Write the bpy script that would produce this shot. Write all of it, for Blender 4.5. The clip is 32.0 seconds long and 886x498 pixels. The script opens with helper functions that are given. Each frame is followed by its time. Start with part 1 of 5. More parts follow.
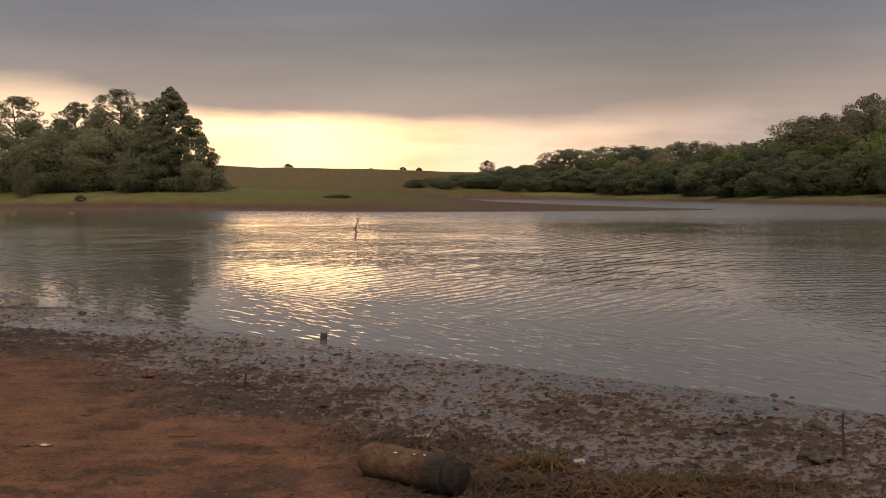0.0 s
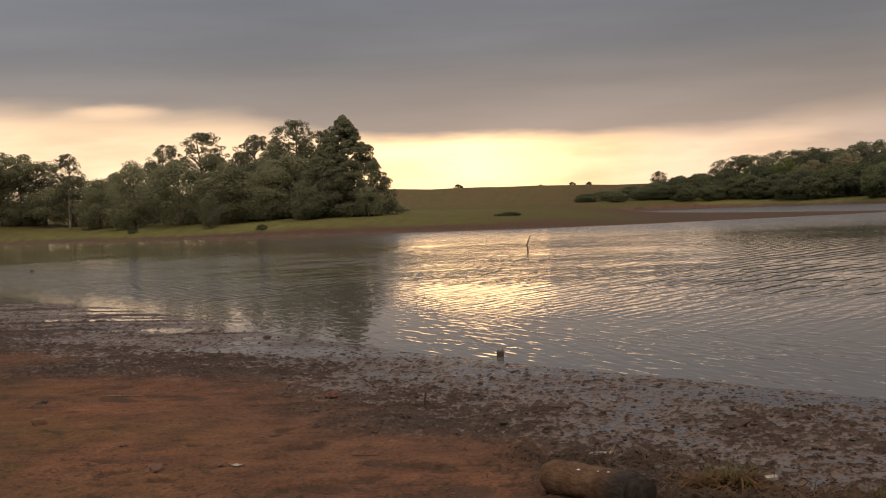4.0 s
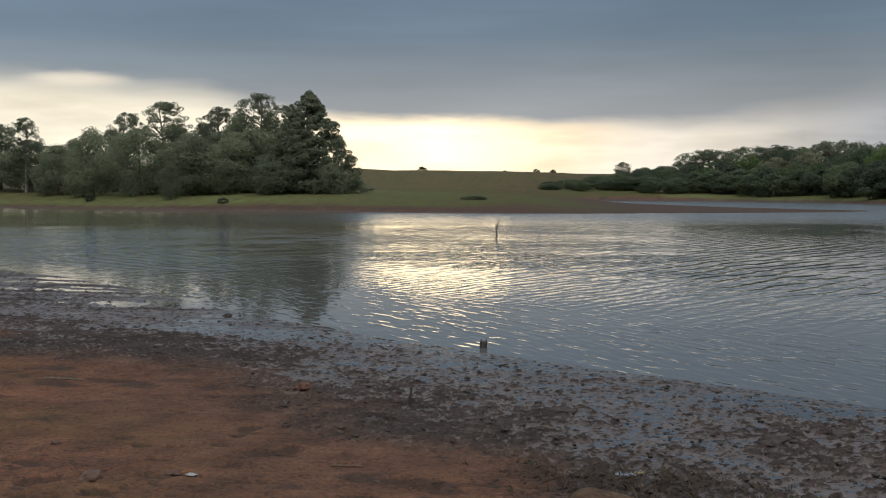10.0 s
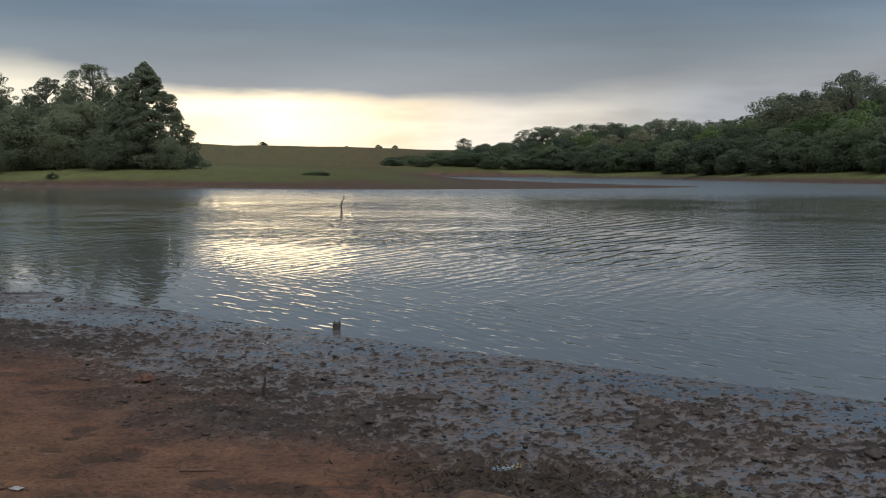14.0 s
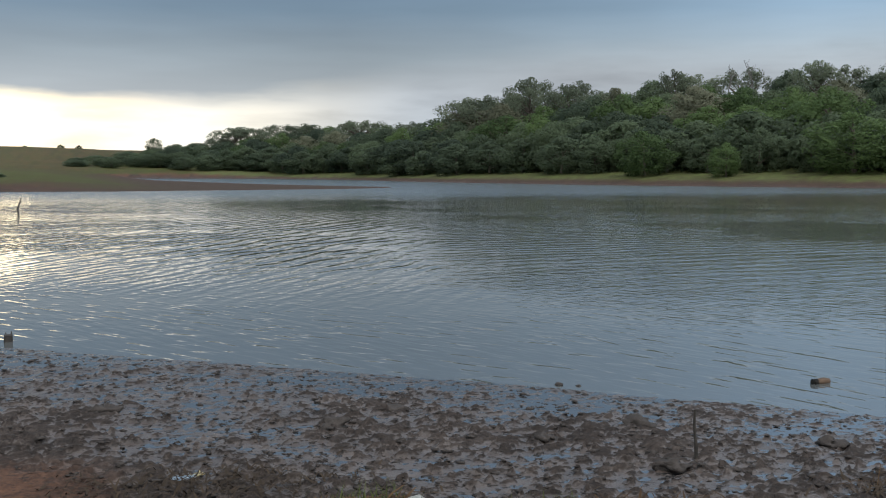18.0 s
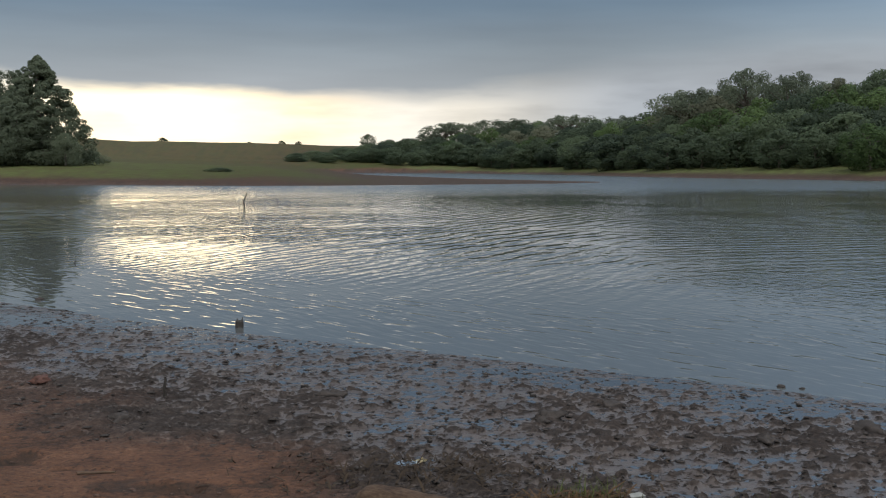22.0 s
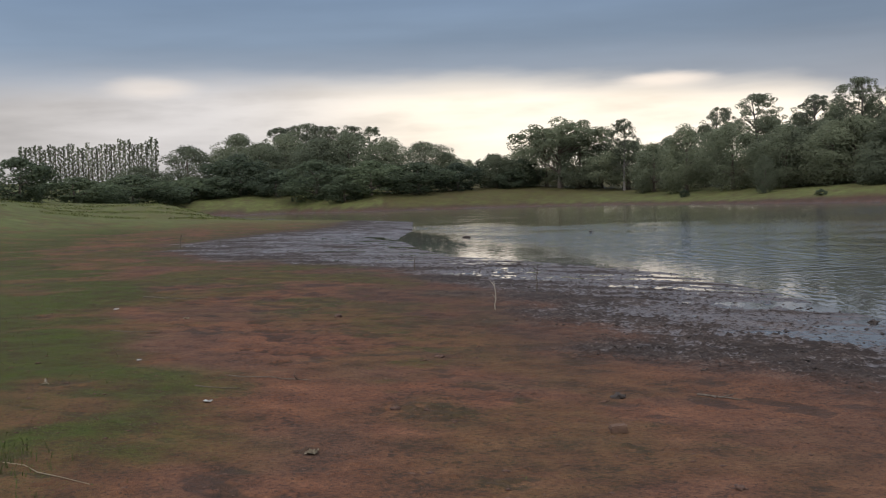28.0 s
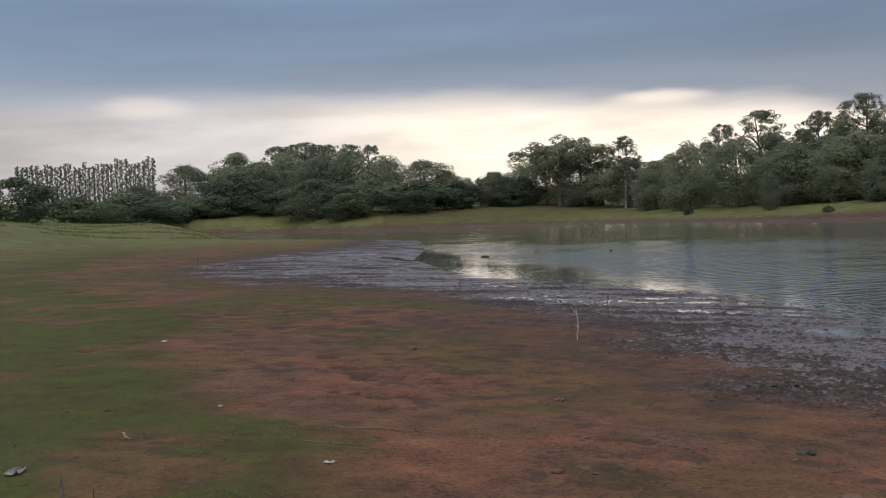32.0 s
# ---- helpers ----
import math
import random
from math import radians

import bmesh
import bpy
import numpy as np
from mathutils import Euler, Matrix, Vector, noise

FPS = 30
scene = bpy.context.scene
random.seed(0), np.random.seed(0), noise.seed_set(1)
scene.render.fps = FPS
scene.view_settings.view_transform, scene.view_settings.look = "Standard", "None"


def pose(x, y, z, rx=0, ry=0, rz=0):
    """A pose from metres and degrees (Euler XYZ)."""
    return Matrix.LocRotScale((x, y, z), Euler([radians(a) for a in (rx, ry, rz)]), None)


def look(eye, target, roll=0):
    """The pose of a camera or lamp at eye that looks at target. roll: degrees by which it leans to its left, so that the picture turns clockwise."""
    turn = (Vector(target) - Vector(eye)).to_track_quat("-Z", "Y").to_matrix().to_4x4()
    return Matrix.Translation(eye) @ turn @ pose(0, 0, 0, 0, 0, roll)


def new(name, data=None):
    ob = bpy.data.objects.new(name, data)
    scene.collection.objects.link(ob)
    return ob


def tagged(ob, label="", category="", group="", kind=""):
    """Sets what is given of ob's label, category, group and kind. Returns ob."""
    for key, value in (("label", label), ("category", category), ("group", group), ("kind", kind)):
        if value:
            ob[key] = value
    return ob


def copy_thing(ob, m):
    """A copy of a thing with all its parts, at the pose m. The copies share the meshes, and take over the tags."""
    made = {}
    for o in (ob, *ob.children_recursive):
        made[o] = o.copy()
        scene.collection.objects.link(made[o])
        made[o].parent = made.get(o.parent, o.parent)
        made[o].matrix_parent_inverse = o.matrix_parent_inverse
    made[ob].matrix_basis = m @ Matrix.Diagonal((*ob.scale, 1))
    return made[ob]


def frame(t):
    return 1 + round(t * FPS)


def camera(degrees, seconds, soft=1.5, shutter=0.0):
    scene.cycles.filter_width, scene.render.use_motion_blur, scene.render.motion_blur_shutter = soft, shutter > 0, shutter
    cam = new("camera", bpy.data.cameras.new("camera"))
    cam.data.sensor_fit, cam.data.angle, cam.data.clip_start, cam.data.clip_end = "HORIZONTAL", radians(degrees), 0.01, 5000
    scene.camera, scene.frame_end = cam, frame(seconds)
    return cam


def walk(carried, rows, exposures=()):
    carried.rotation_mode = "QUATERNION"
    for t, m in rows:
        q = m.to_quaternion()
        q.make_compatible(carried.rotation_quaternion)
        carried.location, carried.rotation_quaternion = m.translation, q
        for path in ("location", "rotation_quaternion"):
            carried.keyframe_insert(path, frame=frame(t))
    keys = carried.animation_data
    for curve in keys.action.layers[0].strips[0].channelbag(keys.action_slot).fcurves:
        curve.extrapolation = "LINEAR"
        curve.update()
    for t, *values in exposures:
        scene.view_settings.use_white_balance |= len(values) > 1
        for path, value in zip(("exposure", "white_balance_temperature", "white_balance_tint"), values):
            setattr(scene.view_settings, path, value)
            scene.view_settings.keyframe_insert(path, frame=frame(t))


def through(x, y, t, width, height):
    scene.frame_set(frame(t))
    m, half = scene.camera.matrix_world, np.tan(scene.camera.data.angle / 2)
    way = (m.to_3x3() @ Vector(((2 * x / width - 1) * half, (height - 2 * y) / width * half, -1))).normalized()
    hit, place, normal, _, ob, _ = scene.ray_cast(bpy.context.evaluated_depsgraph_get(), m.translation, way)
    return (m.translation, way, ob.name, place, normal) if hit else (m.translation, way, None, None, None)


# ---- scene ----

# ---------------------------------------------------------------- camera
ROWS = [
    (0, 0, -0, 2.1, -0, -3.041, -0.026),
    (0.5, -0.034, -0.012, 2.101, 0.631, -2.891, -0.071),
    (1, -0.019, 0.008, 2.096, 0.867, -2.789, 0.209),
    (1.5, -0.031, 0.039, 2.097, 3.714, -2.487, 0.889),
    (2, -0.027, 0.04, 2.097, 5.932, -2.242, 1.857),
    (2.5, -0.023, 0.026, 2.099, 7.247, -2.038, 2.516),
    (3, -0.022, 0.033, 2.095, 8.011, -1.982, 2.537),
    (3.5, -0.02, 0.037, 2.091, 8.527, -1.946, 2.552),
    (5.5, -0.007, 0.09, 2.081, 9.206, -2.748, 2.555),
    (6, -0.06, 0.17, 2.056, 8.919, -3.886, 2.445),
    (6.5, -0.157, 0.263, 2.063, 6.614, -3.972, 2.273),
    (7, -0.197, 0.394, 2.052, 5.472, -4.015, 1.804),
    (7.5, -0.186, 0.544, 2.056, 5.406, -1.762, -0.163),
    (8, -0.208, 0.688, 2.036, 5.206, -1.715, -0.226),
    (8.5, -0.274, 0.879, 2.034, 4.91, -1.68, -0.055),
    (9, -0.321, 1.03, 2.003, 4.625, -1.998, -0.138),
    (9.5, -0.375, 1.158, 2.023, 5.519, -2.677, 0),
    (10, -0.503, 1.311, 2.002, 6.917, -2.908, 0.104),
    (10.5, -0.6, 1.417, 2.015, 7.255, -3.456, 0.938),
    (11, -0.632, 1.563, 2.004, 8.146, -4.24, 1.136),
    (11.5, -0.647, 1.662, 2, 8.434, -4.339, 1.039),
    (12, -0.709, 1.733, 1.994, 7.159, -4.269, 0.668),
    (12.5, -0.732, 1.812, 1.99, 2.538, -4.233, 0.392),
    (13, -0.72, 1.836, 1.989, -0.138, -4.235, 0.079),
    (13.5, -0.69, 1.855, 1.989, -1.162, -4.236, -0.151),
    (15.5, -0.659, 1.901, 2, -2.227, -3.82, 0.878),
    (16, -0.632, 1.903, 1.993, -4.21, -3.812, 0.76),
    (16.5, -0.61, 1.886, 2.001, -6.114, -3.866, 0.634),
    (17, -0.606, 1.882, 2.001, -9.433, -3.907, 0.321),
    (17.5, -0.591, 1.884, 1.99, -13.915, -3.974, 0.145),
    (18, -0.578, 1.879, 1.986, -17.125, -4.118, 0.017),
    (18.5, -0.573, 1.872, 1.988, -18.663, -4.231, 0.094),
    (19, -0.58, 1.856, 1.986, -20.456, -4.276, 0.079),
    (19.5, -0.579, 1.849, 1.988, -21.704, -4.314, 0.016),
    (20, -0.582, 1.849, 1.981, -22.525, -4.443, -0.11),
    (20.5, -0.61, 1.851, 1.985, -18.743, -4.477, 0.076),
    (21, -0.638, 1.845, 1.985, -13.36, -4.5, 0.251),
    (21.5, -0.652, 1.822, 1.994, -9.836, -4.476, 0.36),
    (22, -0.664, 1.865, 1.986, -6.301, -4.386, 0.088),
    (22.5, -0.674, 1.846, 1.99, -3.107, -4.25, -0.101),
    (23, -0.687, 1.819, 1.994, 0.893, -4.081, -0.273),
    (23.5, -0.714, 1.731, 2.023, 5.713, -3.667, -0.076),
    (24, -0.814, 1.981, 1.978, 8.853, -3.157, 0.065),
    (24.5, -0.733, 1.833, 1.992, 12.949, -2.926, 0.149),
    (25, -0.808, 1.883, 1.987, 16.537, -3.724, 0.286),
    (25.5, -0.87, 1.829, 2.004, 22.853, -3.573, 0.832),
    (26, -0.97, 1.942, 1.995, 25.859, -3.688, 2.273),
    (26.5, -1.104, 2.186, 1.943, 32.629, -3.338, 1.667),
    (28.5, -1.794, 2.509, 1.997, 37.12, -2.674, 1.872),
    (29, -1.988, 2.571, 1.98, 37.052, -2.638, 1.622),
    (29.5, -2.236, 2.613, 1.991, 37.049, -1.831, 1.353),
    (30, -2.421, 2.649, 1.986, 36.979, -1.768, 1.273),
    (30.5, -2.688, 2.743, 1.989, 37.203, -1.71, 1.257),
    (31, -2.919, 2.743, 2.02, 37.505, -1.676, 1.508),
    (31.5, -3.084, 2.741, 2.045, 37.13, -1.711, 2.11),
    (32, -3.287, 2.844, 2.062, 36.715, -1.729, 2.174),
]
cam = camera(44.04, 32.0, soft=1.1, shutter=0.0)
walk(cam, [(t, pose(x, y, z, 90 + p, r, w)) for t, x, y, z, w, p, r in ROWS],
     exposures=[(0.0, 0.08, 9200, 31), (1.0, 0.03, 9500, 31), (3.5, 0.02, 9800, 33), (5.5, 0.07, 6500, 11), (9.0, -0.05, 6400, 11), (10.5, 0.09, 6400, 11), (13.0, 0.05, 6300, 11), (16.0, 0.10, 6200, 10), (17.0, 0.20, 6150, 10), (18.5, 0.53, 6050, 7),
                (20.0, 0.58, 6050, 7), (22.5, 0.12, 6200, 10), (24.0, 0.06, 6400, 11), (25.0, 0.14, 6500, 12), (26.0, 0.34, 6450, 13), (28.5, 0.28, 6300, 18), (32.0, 0.26, 6300, 19)])

# ---------------------------------------------------------------- world and light
SUN_AZ, SUN_EL = 5.5, 2.1


class Nodes:
    """Short hand for node trees."""

    def __init__(self, tree):
        self.tree = tree
        tree.nodes.clear()

    def add(self, kind, **kw):
        n = self.tree.nodes.new(kind)
        for k, v in kw.items():
            setattr(n, k, v)
        return n

    def link(self, a, b):
        self.tree.links.new(a, b)

    def put(self, socket, v):
        if isinstance(v, bpy.types.NodeSocket):
            self.link(v, socket)
        elif v is not None:
            if hasattr(socket.default_value, "__len__") and not hasattr(v, "__len__"):
                v = (v,) * len(socket.default_value)
            if hasattr(v, "__len__") and len(socket.default_value) == 4 and len(v) == 3:
                v = (*v, 1)
            socket.default_value = v

    def math(self, op, a, b=None, c=None):
        n = self.add("ShaderNodeMath", operation=op)
        for s, v in zip(n.inputs, (a, b, c)):
            if v is not None:
                self.put(s, v)
        return n.outputs[0]

    def mix(self, fac, a, b, blend="MIX"):
        n = self.add("ShaderNodeMix", data_type="RGBA", blend_type=blend)
        self.put(n.inputs[0], fac)
        self.put(n.inputs[6], a)
        self.put(n.inputs[7], b)
        return n.outputs[2]

    def step(self, v, lo, hi, a=0.0, b=1.0):
        n = self.add("ShaderNodeMapRange", interpolation_type="SMOOTHSTEP")
        for s, x in zip(n.inputs, (v, lo, hi, a, b)):
            self.put(s, x)
        return n.outputs[0]

    def noise(self, vec, scale, detail=3.0, rough=0.55):
        n = self.add("ShaderNodeTexNoise")
        if vec is not None:
            self.link(vec, n.inputs["Vector"])
        n.inputs["Scale"].default_value = scale
        n.inputs["Detail"].default_value = detail
        n.inputs["Roughness"].default_value = rough
        return n.outputs["Fac"]

    def ramp(self, v, stops):
        n = self.add("ShaderNodeValToRGB")
        e = n.color_ramp.elements
        while len(e) < len(stops):
            e.new(0.5)
        for k, (p, c) in zip(e, stops):
            k.position = p
            k.color = (*c, 1) if hasattr(c, "__len__") else (c, c, c, 1)
        self.put(n.inputs[0], v)
        return n.outputs[0]


world = bpy.data.worlds.new("world")
scene.world = world
world.use_nodes = True
N = Nodes(world.node_tree)
tc = N.add("ShaderNodeTexCoord").outputs["Generated"]
sx = N.add("ShaderNodeSeparateXYZ")
N.link(tc, sx.inputs[0])
el = N.math("MULTIPLY", N.math("ARCSINE", sx.outputs[2]), 57.2958)
az = N.math("MULTIPLY", N.math("ARCTAN2", N.math("MULTIPLY", sx.outputs[0], -1.0), sx.outputs[1]), 57.2958)
# cloud streaks, long and flat
cv = N.add("ShaderNodeCombineXYZ")
N.put(cv.inputs[0], N.math("MULTIPLY", az, 0.045))
N.put(cv.inputs[1], N.math("MULTIPLY", el, 0.33))
streak = N.noise(cv.outputs[0], 1.0, 4.0, 0.5)
cv2 = N.add("ShaderNodeCombineXYZ")
N.put(cv2.inputs[0], N.math("MULTIPLY", az, 0.16))
N.put(cv2.inputs[1], N.math("MULTIPLY", el, 0.8))
N.put(cv2.inputs[2], 3.7)
wisp = N.noise(cv2.outputs[0], 1.0, 4.0, 0.55)
azn = N.math("MULTIPLY_ADD", az, 1 / 120.0, 0.5)        # -60..60 deg to 0..1
# height of the cloud deck's lower edge (tenths of its largest, 8 deg) and the glow under it
edge = N.math("MULTIPLY", N.ramp(azn, [(0.0, 0.60), (0.30, 0.56), (0.40, 0.42), (0.46, 0.38), (0.50, 0.42), (0.555, 0.455), (0.62, 0.47), (0.67, 0.54), (0.72, 0.58), (0.80, 0.63), (0.90, 0.67), (1.0, 0.64)]), 8.0)
glow = N.math("MULTIPLY", N.ramp(azn, [(0.0, 0.24), (0.22, 0.26), (0.36, 0.30), (0.405, 0.38), (0.44, 0.58), (0.485, 0.72), (0.515, 0.76), (0.535, 0.94), (0.56, 1.08), (0.60, 0.94), (0.64, 0.70), (0.70, 0.71), (0.78, 0.67), (0.88, 0.40), (1.0, 0.29)]), 1.5)   # -60..60 deg
wob = N.math("MULTIPLY", N.math("SUBTRACT", wisp, 0.5), 1.15)
low = N.step(N.math("ADD", el, wob), N.math("ADD", edge, N.math("MULTIPLY", N.ramp(azn, [(0.0, 0.9), (0.36, 0.7), (0.44, 0.36), (0.50, 0.22), (0.56, 0.17), (0.60, 0.18), (0.66, 0.55), (0.78, 0.60), (1.0, 0.65)]), 3.2)), N.math("SUBTRACT", edge, 0.32))
deck_el = N.ramp(N.math("MULTIPLY", el, 1 / 90.0), [(0.0, (0.35, 0.36, 0.36)), (0.042, (0.335, 0.35, 0.355)), (0.066, (0.248, 0.284, 0.308)), (0.09, (0.158, 0.212, 0.264)), (0.12, (0.138, 0.200, 0.270)), (0.17, (0.225, 0.315, 0.425)), (0.40, (0.40, 0.48, 0.57)), (1.0, (0.47, 0.54, 0.63))])
lift = N.ramp(azn, [(0.0, 0.90), (0.2, 0.78), (0.27, 0.58), (0.34, 0.49), (0.40, 0.46), (0.5, 0.51), (0.75, 0.54), (0.88, 0.62), (1.0, 0.68)])
far_side = N.step(N.math("ABSOLUTE", az), 62.0, 130.0, 1.0, 2.1)          # eastern sky, never in view, brightened and warmed to light the tree faces
deck_el = N.mix(1.0, deck_el, N.mix(N.step(far_side, 1.0, 2.1), (1.0, 1.0, 1.0), (2.6, 2.28, 1.95)), "MULTIPLY")
deck = N.mix(1.0, N.mix(1.0, deck_el, N.mix(1.0, lift, (2.0, 2.0, 2.0), "MULTIPLY"), "MULTIPLY"), N.ramp(streak, [(0.25, 0.86), (0.5, 1.0), (0.75, 1.16)]), "MULTIPLY")
warm = N.mix(N.step(wisp, 0.35, 0.65), (1.0, 0.80, 0.54), (1.0, 0.85, 0.62))
warm = N.mix(N.step(glow, 0.35, 0.9), (0.88, 0.88, 0.88), warm)
warm = N.mix(N.step(glow, 1.0, 1.4), warm, (1.0, 0.82, 0.54))
warm = N.mix(N.step(az, 2.0, -5.0), warm, (1.0, 0.91, 0.76))
warm = N.mix(N.step(az, -7.0, -17.0), warm, (0.84, 0.87, 0.90))
warm = N.mix(N.step(az, 11.0, 18.0), warm, (1.0, 0.91, 0.71))
warm = N.mix(N.step(az, 36.0, 50.0), warm, (0.97, 0.95, 0.87))
warm = N.mix(1.0, warm, N.ramp(wisp, [(0.3, 0.86), (0.5, 1.0), (0.7, 1.08)]), "MULTIPLY")
warm = N.mix(1.0, warm, N.ramp(streak, [(0.3, 0.85), (0.6, 1.1)]), "MULTIPLY")
shine = N.mix(1.0, warm, glow, "MULTIPLY")
sky_nodes = N.mix(low, deck, shine)


def lit_rift(a0, e0, wide, high, strength):
    """A thin bright rift in the clouds at azimuth a0 and elevation e0, in degrees."""
    da = N.math("MULTIPLY", N.math("SUBTRACT", az, a0), 1 / wide)
    de = N.math("MULTIPLY", N.math("SUBTRACT", N.math("MULTIPLY_ADD", wisp, 0.5, el), e0 + 0.25), 1 / high)
    r = N.math("SQRT", N.math("ADD", N.math("MULTIPLY", da, da), N.math("MULTIPLY", de, de)))
    return N.math("MULTIPLY", N.step(N.math("MULTIPLY_ADD", wisp, 0.6, r), 1.5, 0.5), strength)


for a0, e0, wide, high, strength in [(25.3, 5.7, 3.0, 0.5, 0.42), (51.6, 5.95, 2.6, 0.6, 0.22)]:
    sky_nodes = N.mix(lit_rift(a0, e0, wide, high, strength), sky_nodes, (1.25, 1.08, 0.82))
nishita = N.add("ShaderNodeTexSky", sky_type="NISHITA", sun_disc=False, sun_elevation=radians(SUN_EL), sun_rotation=radians(-SUN_AZ))
total = N.mix(1.0, sky_nodes, N.mix(1.0, nishita.outputs[0], (0.0004, 0.0004, 0.0004), "MULTIPLY"), "ADD")
bg = N.add("ShaderNodeBackground")
N.link(total, bg.inputs[0])
bg.inputs[1].default_value = 1.0
N.link(bg.outputs[0], N.add("ShaderNodeOutputWorld").inputs[0])

sun = new("sun", bpy.data.lights.new("sun", "SUN"))
sun.data.energy, sun.data.angle, sun.data.color = 0.0135, radians(7.2), (1.0, 0.74, 0.40)
a, e = radians(SUN_AZ + 1.5), radians(SUN_EL)
sun.matrix_world = look((0, 0, 60), (60 * math.sin(a) * 1.0, -60 * math.cos(a), 60 - 60 * math.tan(e)))


# ---------------------------------------------------------------- materials
def material(name):
    m = bpy.data.materials.new(name)
    m.use_nodes = True
    n = Nodes(m.node_tree)
    b = n.add("ShaderNodeBsdfPrincipled")
    n.link(b.outputs[0], n.add("ShaderNodeOutputMaterial").inputs[0])
    return m, n, b


def bump(n, b, height, strength, distance):
    k = n.add("ShaderNodeBump")
    k.inputs["Strength"].default_value, k.inputs["Distance"].default_value = strength, distance
    n.link(height, k.inputs["Height"])
    n.link(k.outputs[0], b.inputs["Normal"])


def simple(name, c1, c2, scale=8.0, rough=0.8, rel=0.4, dist=0.01, metal=0.0, spec=0.3):
    """A grained surface between two colours, at two scales."""
    m, n, b = material(name)
    pos = n.add("ShaderNodeTexCoord").outputs["Object"]
    f1, f2 = n.noise(pos, scale, 4), n.noise(pos, scale * 6, 3)
    f = n.math("MULTIPLY_ADD", f2, 0.4, n.math("MULTIPLY", f1, 0.6))
    n.link(n.ramp(f, [(0.32, c1), (0.68, c2)]), b.inputs["Base Color"])
    n.put(b.inputs["Roughness"], n.math("MULTIPLY_ADD", f2, 0.25, rough - 0.12))
    b.inputs["Metallic"].default_value = metal
    b.inputs["Specular IOR Level"].default_value = spec
    bump(n, b, f, rel, dist)
    return m


def leaf_material(name, dark, light, rough=0.65, through=0.5):
    m, n, b = material(name)
    info = n.add("ShaderNodeObjectInfo").outputs["Random"]
    geo = n.add("ShaderNodeNewGeometry")
    f = n.math("MULTIPLY_ADD", geo.outputs["Random Per Island"], 0.32, n.math("MULTIPLY", info, 0.68))
    n.link(n.ramp(f, [(0.1, dark), (0.9, light)]), b.inputs["Base Color"])
    b.inputs["Roughness"].default_value = rough
    b.inputs["Specular IOR Level"].default_value = 0.12
    tr = n.add("ShaderNodeBsdfTranslucent")
    n.link(n.ramp(f, [(0.1, dark), (0.9, light)]), tr.inputs[0])
    mx = n.add("ShaderNodeMixShader")
    mx.inputs[0].default_value = through
    n.link(b.outputs[0], mx.inputs[1])
    n.link(tr.outputs[0], mx.inputs[2])
    out = [k for k in n.tree.nodes if k.bl_idname == "ShaderNodeOutputMaterial"][0]
    n.link(mx.outputs[0], out.inputs[0])
    return m


